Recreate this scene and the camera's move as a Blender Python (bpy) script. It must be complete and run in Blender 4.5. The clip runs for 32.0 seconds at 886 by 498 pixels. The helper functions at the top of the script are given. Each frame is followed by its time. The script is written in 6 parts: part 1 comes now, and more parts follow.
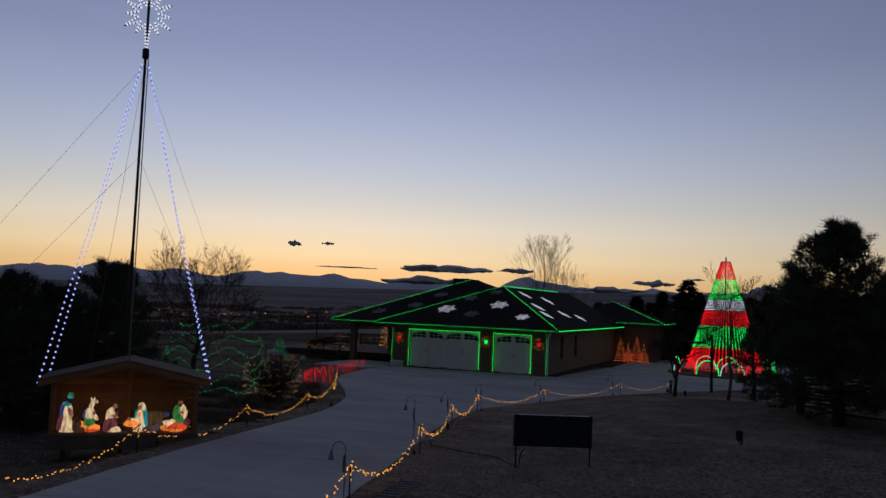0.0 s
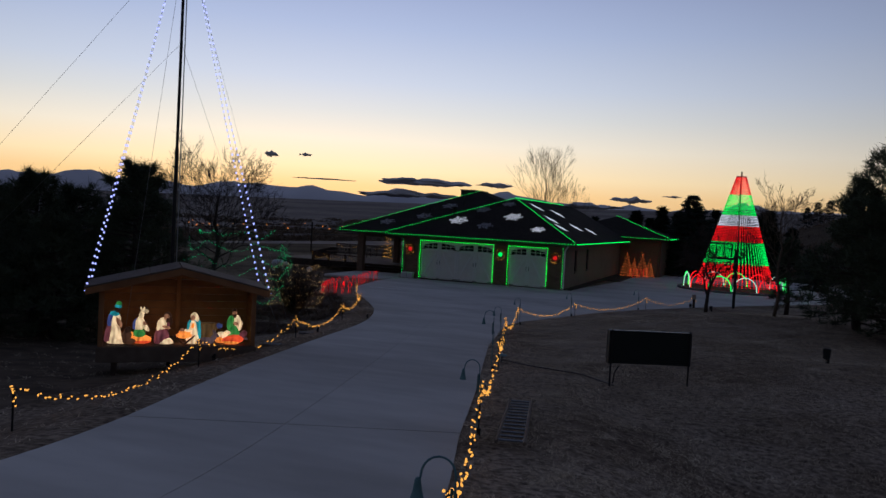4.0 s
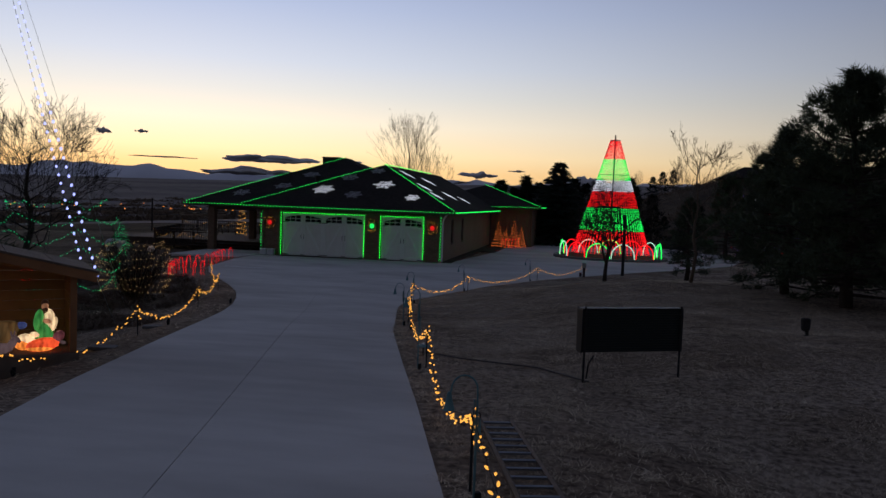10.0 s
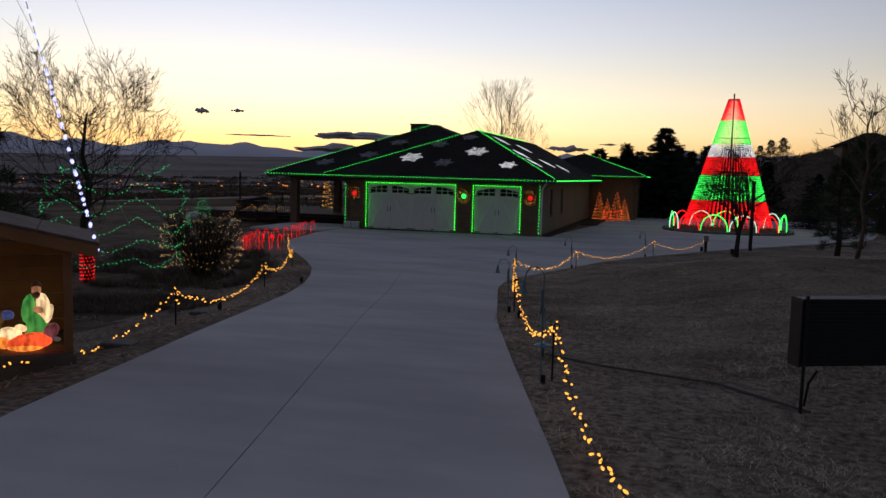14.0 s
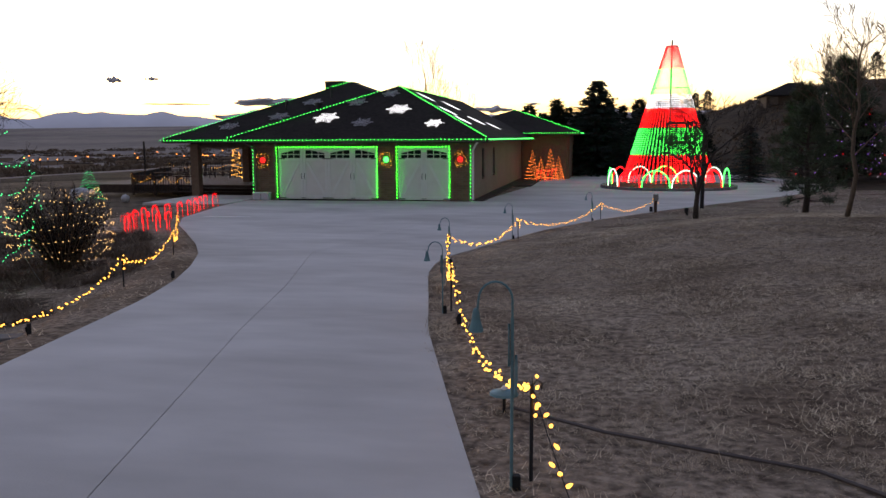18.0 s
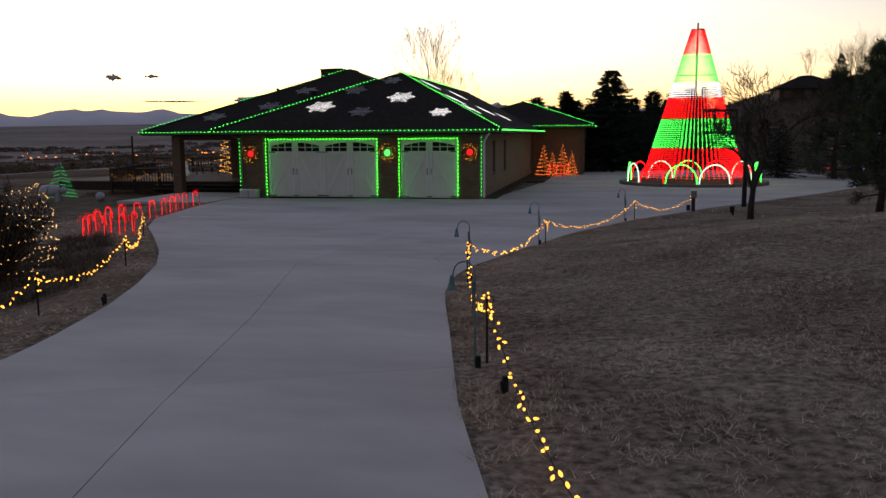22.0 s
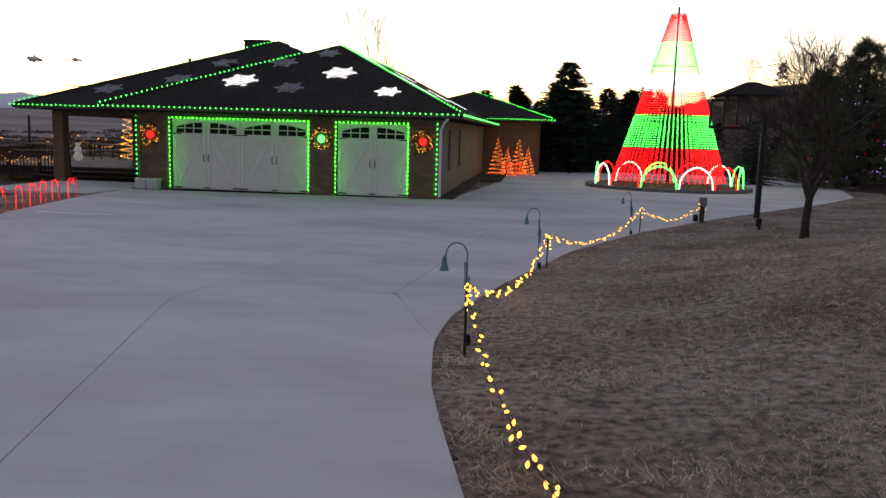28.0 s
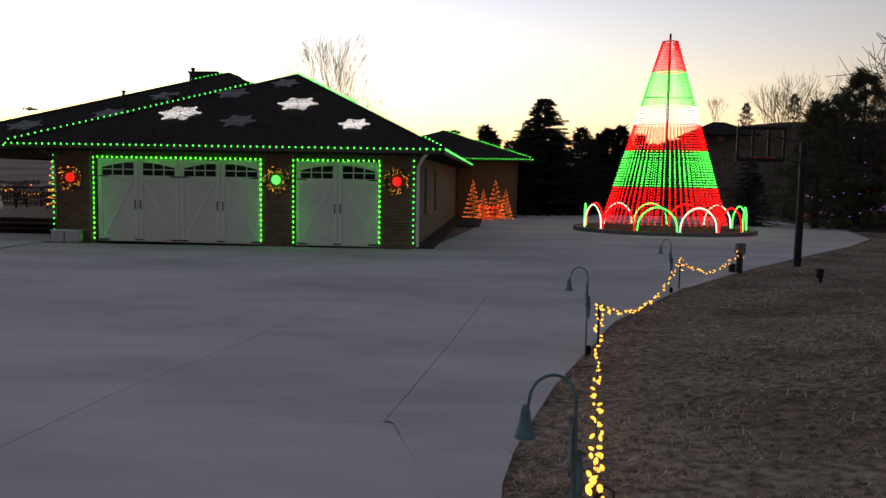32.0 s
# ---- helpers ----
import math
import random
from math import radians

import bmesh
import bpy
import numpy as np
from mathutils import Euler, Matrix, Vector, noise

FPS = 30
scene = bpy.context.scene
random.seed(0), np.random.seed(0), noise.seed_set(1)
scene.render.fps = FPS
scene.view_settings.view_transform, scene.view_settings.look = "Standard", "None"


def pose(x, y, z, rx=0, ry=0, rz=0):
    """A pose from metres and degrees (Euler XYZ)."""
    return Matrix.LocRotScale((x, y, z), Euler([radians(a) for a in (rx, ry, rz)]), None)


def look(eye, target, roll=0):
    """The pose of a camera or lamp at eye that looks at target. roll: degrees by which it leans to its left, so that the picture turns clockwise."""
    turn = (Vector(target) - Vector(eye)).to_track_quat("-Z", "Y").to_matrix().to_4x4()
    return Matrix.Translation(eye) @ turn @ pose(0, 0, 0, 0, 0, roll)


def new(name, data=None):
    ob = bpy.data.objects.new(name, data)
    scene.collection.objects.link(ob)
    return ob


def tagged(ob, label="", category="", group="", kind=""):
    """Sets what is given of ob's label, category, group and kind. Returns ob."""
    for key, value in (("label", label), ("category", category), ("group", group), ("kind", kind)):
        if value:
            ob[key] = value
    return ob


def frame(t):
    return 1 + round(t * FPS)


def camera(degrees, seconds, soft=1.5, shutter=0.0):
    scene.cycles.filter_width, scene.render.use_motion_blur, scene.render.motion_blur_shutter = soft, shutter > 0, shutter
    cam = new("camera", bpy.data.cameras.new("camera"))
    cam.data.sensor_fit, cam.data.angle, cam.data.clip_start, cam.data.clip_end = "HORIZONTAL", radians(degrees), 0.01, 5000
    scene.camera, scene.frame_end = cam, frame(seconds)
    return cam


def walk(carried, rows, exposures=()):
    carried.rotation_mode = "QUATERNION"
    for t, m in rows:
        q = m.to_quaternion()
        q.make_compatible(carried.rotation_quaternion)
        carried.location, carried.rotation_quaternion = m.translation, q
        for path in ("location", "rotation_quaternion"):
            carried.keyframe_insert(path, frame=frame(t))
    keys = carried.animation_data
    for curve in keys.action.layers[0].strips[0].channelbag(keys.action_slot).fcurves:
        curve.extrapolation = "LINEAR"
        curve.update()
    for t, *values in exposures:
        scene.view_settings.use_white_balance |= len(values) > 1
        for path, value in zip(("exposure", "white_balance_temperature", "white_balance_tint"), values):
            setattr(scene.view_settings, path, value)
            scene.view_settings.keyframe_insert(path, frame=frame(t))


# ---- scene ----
EXPOSURES = [(0, -0.2, 6500, 10), (2, 0.0, 6500, 9), (5, 0.15, 6300, 9), (7, 0.2, 6400, 9), (9, 0.2, 6650, 9), (11, 0.35, 6700, 9), (13, 0.5, 7100, 9), (15.5, 0.85, 7500, 9), (17.5, 2.0, 7700, 10), (19, 1.9, 7900, 10), (20, 1.25, 8100, 10), (21, 0.95, 8100, 10), (22, 1.3, 8100, 10), (23, 1.75, 8100, 10), (25, 2.1, 8100, 10), (28, 2.1, 8100, 10), (30, 1.65, 8300, 10), (31, 1.55, 8500, 10), (32, 1.2, 8500, 10)]
SKY_WEST = ((0.0, (0.80, 0.48, 0.21)), (0.035, (0.92, 0.61, 0.30)), (0.055, (0.97, 0.75, 0.46)), (0.09, (0.87, 0.775, 0.64)), (0.125, (0.68, 0.68, 0.68)), (0.16, (0.55, 0.60, 0.72)), (0.225, (0.39, 0.46, 0.66)), (0.29, (0.28, 0.335, 0.54)), (0.36, (0.22, 0.265, 0.46)), (0.6, (0.075, 0.092, 0.165)), (1.0, (0.052, 0.065, 0.118)))
SKY_EAST = ((0.0, (0.075, 0.064, 0.07)), (0.10, (0.07, 0.067, 0.08)), (0.3, (0.052, 0.06, 0.088)), (0.6, (0.048, 0.06, 0.105)), (1.0, (0.052, 0.065, 0.118)))
SKY_STRENGTH = 1.0
CLOUDS = ((-33.3, 3.78, 0.36, 0.22, 1), (-31.0, 3.92, 0.34, 0.13, 2), (-23.0, 2.42, 3.0, 0.30, 3), (-23.6, 1.50, 2.7, 0.28, 4), (-17.4, 2.5, 1.0, 0.19, 5), (-29.5, 2.3, 1.6, 0.05, 6), (-0.6, 1.6, 1.0, 0.45, 7), (-8.0, 1.95, 1.0, 0.25, 8), (-5.2, 2.3, 0.5, 0.07, 9), (-11.0, 1.35, 1.8, 0.25, 10))
cam = camera(57.8, 32.0)
PATH = [
    (0, (2.507, 1.26, 4.191), (1.732, 3.099, 4.326), 2.3),
    (0.5, (2.281, 1.187, 4.179), (1.503, 3.025, 4.299), 1.3),
    (1, (1.981, 1.259, 4.133), (1.194, 3.096, 4.212), 2.7),
    (1.5, (1.65, 1.222, 4.113), (0.881, 3.068, 4.124), 2.7),
    (2, (1.287, 1.178, 4.048), (0.539, 3.031, 3.983), 1.3),
    (2.5, (0.944, 1.301, 4.017), (0.214, 3.161, 3.948), 2.5),
    (4.5, (-0.477, 2.011, 3.901), (-1.181, 3.881, 3.82), 3.6),
    (5, (-0.751, 2.198, 3.876), (-1.429, 4.078, 3.809), 4.9),
    (5.5, (-0.993, 2.478, 3.849), (-1.645, 4.368, 3.808), 5.8),
    (6, (-1.21, 2.7, 3.815), (-1.692, 4.64, 3.777), 3.6),
    (6.5, (-1.423, 2.988, 3.782), (-1.781, 4.955, 3.725), 2.1),
    (7, (-1.621, 3.387, 3.741), (-2.009, 5.348, 3.686), 3.3),
    (7.5, (-1.8, 3.742, 3.676), (-2.232, 5.694, 3.62), 1.8),
    (8, (-1.973, 4.169, 3.631), (-2.395, 6.124, 3.58), 1.7),
    (8.5, (-2.125, 4.594, 3.563), (-2.54, 6.55, 3.504), 2.8),
    (9, (-2.312, 5.05, 3.505), (-2.7, 7.01, 3.423), 2.1),
    (9.5, (-2.452, 5.516, 3.457), (-2.843, 7.474, 3.349), 2.6),
    (10, (-2.59, 5.857, 3.399), (-2.946, 7.822, 3.28), 2.1),
    (10.5, (-2.785, 6.417, 3.36), (-3.109, 8.387, 3.245), 2.2),
    (11, (-2.894, 6.898, 3.331), (-3.262, 8.86, 3.217), 3.0),
    (11.5, (-3.013, 7.302, 3.29), (-3.374, 9.264, 3.147), 2.0),
    (12, (-3.137, 7.79, 3.233), (-3.499, 9.75, 3.066), 2.6),
    (12.5, (-3.276, 8.237, 3.185), (-3.61, 10.202, 3.023), 2.0),
    (13, (-3.419, 8.657, 3.137), (-3.732, 10.629, 3.015), 1.0),
    (13.5, (-3.574, 9.135, 3.061), (-4.036, 11.077, 2.944), 1.4),
    (14, (-3.748, 9.549, 2.998), (-4.316, 11.457, 2.811), 1.5),
    (14.5, (-3.847, 10.023, 2.963), (-4.406, 11.932, 2.755), 2.4),
    (15, (-3.956, 10.552, 2.938), (-4.456, 12.472, 2.687), 1.9),
    (15.5, (-4.126, 11.032, 2.905), (-4.574, 12.96, 2.617), 0.8),
    (17.5, (-4.522, 12.987, 2.818), (-5.049, 14.893, 2.517), 1.6),
    (18, (-4.631, 13.534, 2.854), (-5.026, 15.475, 2.579), -0.3),
    (18.5, (-4.726, 13.995, 2.823), (-5.17, 15.925, 2.538), 2.0),
    (19, (-4.815, 14.328, 2.784), (-5.238, 16.259, 2.485), 0.4),
    (19.5, (-4.958, 14.762, 2.778), (-5.322, 16.711, 2.513), 0.4),
    (20, (-5.102, 15.274, 2.72), (-5.498, 17.222, 2.499), 0.4),
    (20.5, (-5.224, 15.635, 2.704), (-5.565, 17.593, 2.485), -0.3),
    (21, (-5.367, 16.166, 2.641), (-5.721, 18.119, 2.398), 0.4),
    (21.5, (-5.486, 16.626, 2.606), (-5.883, 18.566, 2.327), -0.0),
    (22, (-5.653, 17.07, 2.589), (-6.049, 19.01, 2.307), -0.4),
    (22.5, (-5.799, 17.529, 2.559), (-6.209, 19.466, 2.274), 0.8),
    (23, (-5.965, 17.947, 2.528), (-6.367, 19.884, 2.232), 0.2),
    (23.5, (-6.12, 18.347, 2.525), (-6.488, 20.29, 2.23), 0.7),
    (24, (-6.241, 18.765, 2.516), (-6.626, 20.703, 2.209), 1.9),
    (24.5, (-6.408, 19.217, 2.507), (-6.773, 21.161, 2.211), 0.7),
    (25, (-6.56, 19.698, 2.462), (-6.907, 21.65, 2.197), 1.4),
    (25.5, (-6.658, 20.162, 2.448), (-6.983, 22.12, 2.198), 1.5),
    (27.5, (-7.097, 22.18, 2.223), (-7.327, 24.15, 1.959), 2.1),
    (28, (-7.252, 22.777, 2.17), (-7.48, 24.744, 1.885), 1.7),
    (28.5, (-7.433, 23.307, 2.129), (-7.568, 25.286, 1.874), 1.1),
    (29, (-7.566, 23.777, 2.105), (-7.779, 25.754, 1.893), 2.2),
    (29.5, (-7.682, 24.244, 2.093), (-7.905, 26.22, 1.876), 0.4),
    (30, (-7.781, 24.7, 2.071), (-7.985, 26.678, 1.862), 1.0),
    (30.5, (-7.878, 25.29, 1.996), (-8.053, 27.269, 1.77), 0.3),
    (31, (-7.996, 25.847, 1.949), (-8.13, 27.832, 1.74), 0.5),
    (31.5, (-8.042, 26.394, 1.945), (-8.2, 28.381, 1.776), 1.6),
    (32, (-8.219, 26.871, 1.967), (-8.357, 28.859, 1.794), 1.0),
]
walk(cam, [(t, look(eye, target, roll)) for t, eye, target, roll in PATH], EXPOSURES)

# ---- sky and daylight: clear dusk, the sun just under the horizon ahead and to the west ----
GLOW = radians(-31)  # bearing of the afterglow, from +y towards +x
world = bpy.data.worlds.new("dusk_sky")
scene.world = world
world.use_nodes = True
wn, wl = world.node_tree.nodes, world.node_tree.links
wn.clear()


def wmath(op, a, b=None, c=None):
    n = wn.new("ShaderNodeMath")
    n.operation = op
    for i, v in enumerate((a, b, c)):
        if v is None:
            continue
        if isinstance(v, (int, float)):
            n.inputs[i].default_value = v
        else:
            wl.new(v, n.inputs[i])
    return n.outputs[0]


def wramp(value, stops):
    n = wn.new("ShaderNodeValToRGB")
    n.color_ramp.interpolation = "LINEAR"
    el = n.color_ramp.elements
    while len(el) < len(stops):
        el.new(0.5)
    for e, (p, c) in zip(el, stops):
        e.position, e.color = p, (*c, 1)
    wl.new(value, n.inputs[0])
    return n.outputs[0]


tc = wn.new("ShaderNodeTexCoord")
sep = wn.new("ShaderNodeSeparateXYZ")
wl.new(tc.outputs["Generated"], sep.inputs[0])
up = wmath("MAXIMUM", sep.outputs["Z"], 0.0)
flat = wmath("SQRT", wmath("ADD", wmath("MULTIPLY", sep.outputs["X"], sep.outputs["X"]), wmath("MULTIPLY", sep.outputs["Y"], sep.outputs["Y"])))
facing = wmath("DIVIDE", wmath("ADD", wmath("MULTIPLY", sep.outputs["X"], math.sin(GLOW)), wmath("MULTIPLY", sep.outputs["Y"], math.cos(GLOW))), wmath("MAXIMUM", flat, 0.001))
near_glow = wmath("POWER", wmath("MULTIPLY_ADD", facing, 0.5, 0.5), 4.5)
west = wramp(up, SKY_WEST)
east = wramp(up, SKY_EAST)
mix = wn.new("ShaderNodeMix")
mix.data_type = "RGBA"
wl.new(near_glow, mix.inputs[0])
wl.new(east, mix.inputs[6])
wl.new(west, mix.inputs[7])
sky = wn.new("ShaderNodeTexSky")
sky.sky_type = "NISHITA"
sky.sun_disc = False
sky.sun_elevation, sky.sun_rotation = radians(0.5), GLOW
sky.altitude, sky.dust_density = 1600, 1.0
low = wn.new("ShaderNodeVectorMath")
low.operation = "SCALE"
low.inputs["Scale"].default_value = 0.015
wl.new(sky.outputs[0], low.inputs[0])
both = wn.new("ShaderNodeVectorMath")
both.operation = "ADD"
wl.new(mix.outputs[2], both.inputs[0])
wl.new(low.outputs[0], both.inputs[1])
bg = wn.new("ShaderNodeBackground")
bg.inputs["Strength"].default_value = SKY_STRENGTH
wl.new(both.outputs[0], bg.inputs[0])
wout = wn.new("ShaderNodeOutputWorld")
wl.new(bg.outputs[0], wout.inputs[0])

sun = new("sun", bpy.data.lights.new("sun", "SUN"))
sun.data.energy, sun.data.angle, sun.data.color = 0.05, radians(20), (1.0, 0.72, 0.45)
sun.matrix_world = look((0, 0, 0), (-math.sin(GLOW), -math.cos(GLOW), -0.06))

# ---- materials ----
def material(name, base, second=None, scale=8.0, rough=0.7, metal=0.0, bump=0.0, bump_scale=None, detail=6.0, spread=0.5, object_random=0.0, stains=None, stain_scale=0.35, distance=0.01, spec=0.2, stretch=None):
    """A principled surface with fine grain between two colours, wide stains and relief; object_random varies it piece by piece."""
    m = bpy.data.materials.new(name)
    m.use_nodes = True
    n, l = m.node_tree.nodes, m.node_tree.links
    b = n["Principled BSDF"]
    b.inputs["Roughness"].default_value, b.inputs["Metallic"].default_value = rough, metal
    b.inputs["Specular IOR Level"].default_value = spec
    co = n.new("ShaderNodeTexCoord")
    place = co.outputs["Object"]
    if stretch:
        mp = n.new("ShaderNodeMapping")
        mp.inputs["Scale"].default_value = stretch
        l.new(place, mp.inputs["Vector"])
        place = mp.outputs[0]
    tex = n.new("ShaderNodeTexNoise")
    tex.inputs["Scale"].default_value, tex.inputs["Detail"].default_value = scale, detail
    l.new(place, tex.inputs["Vector"])
    second = second or tuple(c * 0.8 for c in base)
    r = n.new("ShaderNodeValToRGB")
    r.color_ramp.elements[0].position, r.color_ramp.elements[1].position = 0.5 - spread / 2, 0.5 + spread / 2
    r.color_ramp.elements[0].color, r.color_ramp.elements[1].color = (*second, 1), (*base, 1)
    l.new(tex.outputs["Fac"], r.inputs[0])
    colour = r.outputs[0]
    if stains:
        wide = n.new("ShaderNodeTexNoise")
        wide.inputs["Scale"].default_value, wide.inputs["Detail"].default_value = stain_scale, 5
        l.new(place, wide.inputs["Vector"])
        sr = n.new("ShaderNodeValToRGB")
        sr.color_ramp.elements[0].position, sr.color_ramp.elements[1].position = 0.4, 0.65
        l.new(wide.outputs["Fac"], sr.inputs[0])
        mx = n.new("ShaderNodeMix")
        mx.data_type, mx.blend_type = "RGBA", "MULTIPLY"
        mx.inputs[7].default_value = (*stains, 1)
        l.new(sr.outputs[0], mx.inputs[0])
        l.new(colour, mx.inputs[6])
        colour = mx.outputs[2]
    if object_random:
        info = n.new("ShaderNodeObjectInfo")
        h = n.new("ShaderNodeHueSaturation")
        v = n.new("ShaderNodeMapRange")
        v.inputs["To Min"].default_value, v.inputs["To Max"].default_value = 1 - object_random, 1 + object_random
        l.new(info.outputs["Random"], v.inputs["Value"])
        l.new(v.outputs[0], h.inputs["Value"])
        l.new(colour, h.inputs["Color"])
        colour = h.outputs[0]
    l.new(colour, b.inputs["Base Color"])
    if bump:
        bt = n.new("ShaderNodeTexNoise")
        bt.inputs["Scale"].default_value, bt.inputs["Detail"].default_value = bump_scale or scale * 4, 6
        l.new(co.outputs["Object"], bt.inputs["Vector"])
        bp = n.new("ShaderNodeBump")
        bp.inputs["Strength"].default_value, bp.inputs["Distance"].default_value = bump, distance
        l.new(bt.outputs["Fac"], bp.inputs["Height"])
        l.new(bp.outputs[0], b.inputs["Normal"])
    return m


def glow(name, colour, strength, base=None):
    m = material(name, base or tuple(0.04 + 0.16 * c for c in colour), rough=0.3)
    b = m.node_tree.nodes["Principled BSDF"]
    b.inputs["Emission Color"].default_value, b.inputs["Emission Strength"].default_value = (*colour, 1), strength
    return m


M = {}
M["concrete"] = material("concrete", (0.63, 0.60, 0.56), (0.53, 0.506, 0.472), 2.2, 0.8, bump=0.25, bump_scale=60, stains=(0.80, 0.79, 0.78), stain_scale=0.42, object_random=0.03, stretch=(0.45, 1.0, 1.0), detail=10, spec=0.0)
M["joint"] = material("joint_dirt", (0.06, 0.055, 0.05), scale=20, rough=0.95, bump=0.3)
M["soil"] = material("dry_lawn_soil", (0.42, 0.335, 0.255), (0.12, 0.093, 0.07), 11.0, 0.95, bump=1.0, bump_scale=24, stains=(0.60, 0.56, 0.53), stain_scale=0.5, distance=0.05, spread=0.34, detail=15, spec=0.02)
M["straw"] = material("dry_grass_blade", (0.78, 0.665, 0.51), (0.42, 0.335, 0.245), 0.9, 0.8, spread=0.3)
# each blade has its own tone, from grey-brown litter to bleached straw
sn, sl = M["straw"].node_tree.nodes, M["straw"].node_tree.links
geo, tone, dye = sn.new("ShaderNodeNewGeometry"), sn.new("ShaderNodeValToRGB"), sn.new("ShaderNodeMix")
tone.color_ramp.elements[0].color, tone.color_ramp.elements[1].color = (0.36, 0.30, 0.235, 1), (1.28, 1.25, 1.18, 1)
tone.color_ramp.elements[0].position, tone.color_ramp.elements[1].position = 0.15, 0.85
dye.data_type, dye.blend_type = "RGBA", "MULTIPLY"
dye.inputs[0].default_value = 1.0
sl.new(geo.outputs["Random Per Island"], tone.inputs[0])
sl.new(sn["Principled BSDF"].inputs["Base Color"].links[0].from_socket, dye.inputs[6])
sl.new(tone.outputs[0], dye.inputs[7])
sl.new(dye.outputs[2], sn["Principled BSDF"].inputs["Base Color"])
M["brush"] = material("dry_brush", (0.20, 0.145, 0.10), (0.075, 0.054, 0.038), 3, 0.9)
M["hill"] = material("dry_hillside", (0.11, 0.084, 0.06), (0.045, 0.035, 0.026), 0.9, 0.95, bump=1.0, bump_scale=5, stains=(0.6, 0.58, 0.55), stain_scale=0.08, distance=0.1, detail=12, spec=0.02)
M["field"] = material("scrub_field", (0.21, 0.16, 0.115), (0.07, 0.055, 0.042), 1.6, 0.95, bump=1.0, bump_scale=6, stains=(0.5, 0.5, 0.5), stain_scale=0.10, distance=0.08, detail=12, spec=0.02)
M["mulch"] = material("bark_mulch", (0.085, 0.06, 0.045), (0.04, 0.03, 0.022), 14, 0.95, bump=0.8, bump_scale=40, distance=0.03)
M["brick"] = material("tan_brick", (0.22, 0.145, 0.10), (0.155, 0.10, 0.07), 9, 0.85, bump=0.3, bump_scale=50, object_random=0.16)
M["mortar"] = material("mortar", (0.21, 0.18, 0.155), scale=30, rough=0.95, bump=0.3)
M["stucco"] = material("tan_stucco", (0.27, 0.21, 0.16), (0.22, 0.17, 0.13), 5, 0.9, bump=0.3, bump_scale=80, stains=(0.9, 0.88, 0.86))
M["shingle"] = material("asphalt_shingle", (0.048, 0.042, 0.038), (0.028, 0.025, 0.023), 6, 0.95, bump=0.5, bump_scale=30, stains=(0.8, 0.8, 0.8), stain_scale=0.5, spec=0.02)
M["soffit"] = material("brown_soffit", (0.11, 0.08, 0.06), scale=6, rough=0.8, bump=0.1)
M["gutter"] = material("bronze_gutter", (0.12, 0.10, 0.09), scale=10, rough=0.45, metal=0.3)
M["white_door"] = material("white_painted_steel", (0.78, 0.77, 0.75), (0.72, 0.71, 0.69), 2.0, 0.45, bump=0.08, bump_scale=40, stains=(0.93, 0.92, 0.91), stain_scale=0.8)
M["white_trim"] = material("white_trim", (0.80, 0.80, 0.79), (0.74, 0.74, 0.73), 4, 0.5)
M["black_iron"] = material("black_iron", (0.02, 0.02, 0.022), scale=20, rough=0.5, metal=0.6)
M["dark_glass"] = material("dark_window_glass", (0.015, 0.017, 0.02), scale=2, rough=0.06, spec=0.5)
M["window_frame"] = material("bronze_window_frame", (0.05, 0.04, 0.035), scale=12, rough=0.5)
M["cedar"] = material("cedar_boards", (0.36, 0.17, 0.075), (0.22, 0.10, 0.045), 2.5, 0.7, bump=0.3, bump_scale=18, object_random=0.18)
M["old_wood"] = material("weathered_wood", (0.17, 0.13, 0.10), (0.10, 0.075, 0.06), 4, 0.85, bump=0.35, bump_scale=20, object_random=0.15)
M["dark_wood"] = material("dark_stained_wood", (0.075, 0.05, 0.038), (0.045, 0.03, 0.024), 5, 0.75, bump=0.3, object_random=0.15)
M["bark"] = material("tree_bark", (0.075, 0.06, 0.05), (0.035, 0.028, 0.024), 12, 0.95, bump=0.8, bump_scale=25, distance=0.03)
M["pale_twig"] = material("pale_bare_twigs", (0.16, 0.12, 0.085), (0.10, 0.075, 0.055), 8, 0.9)
M["needle"] = material("pine_needles", (0.085, 0.105, 0.060), (0.040, 0.054, 0.032), 2.0, 0.75, spread=0.5)
M["spruce"] = material("blue_spruce_needles", (0.035, 0.055, 0.048), (0.018, 0.03, 0.026), 2.0, 0.75, spread=0.5)
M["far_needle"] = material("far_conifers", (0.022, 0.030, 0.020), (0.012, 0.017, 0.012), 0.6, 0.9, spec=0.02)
M["steel"] = material("galvanised_steel", (0.32, 0.33, 0.34), (0.24, 0.25, 0.26), 9, 0.4, metal=0.8)
M["black_steel"] = material("black_painted_steel", (0.03, 0.03, 0.032), scale=12, rough=0.5, metal=0.2)
M["screen"] = material("dark_sign_panel", (0.022, 0.032, 0.030), (0.016, 0.024, 0.023), 3, 0.55, bump=0.1)
M["verdigris"] = material("verdigris_copper", (0.16, 0.29, 0.31), (0.08, 0.17, 0.185), 9, 0.6, metal=0.3, bump=0.15)
M["stone"] = material("kerb_stone", (0.20, 0.19, 0.18), (0.13, 0.125, 0.12), 7, 0.9, bump=0.5, object_random=0.12)
# aerial haze over the ridge is painted in as this pale grey base
M["mesa"] = material("hazed_far_mountains", (0.66, 0.64, 0.66), (0.55, 0.535, 0.56), 0.004, 1.0, spec=0.02)
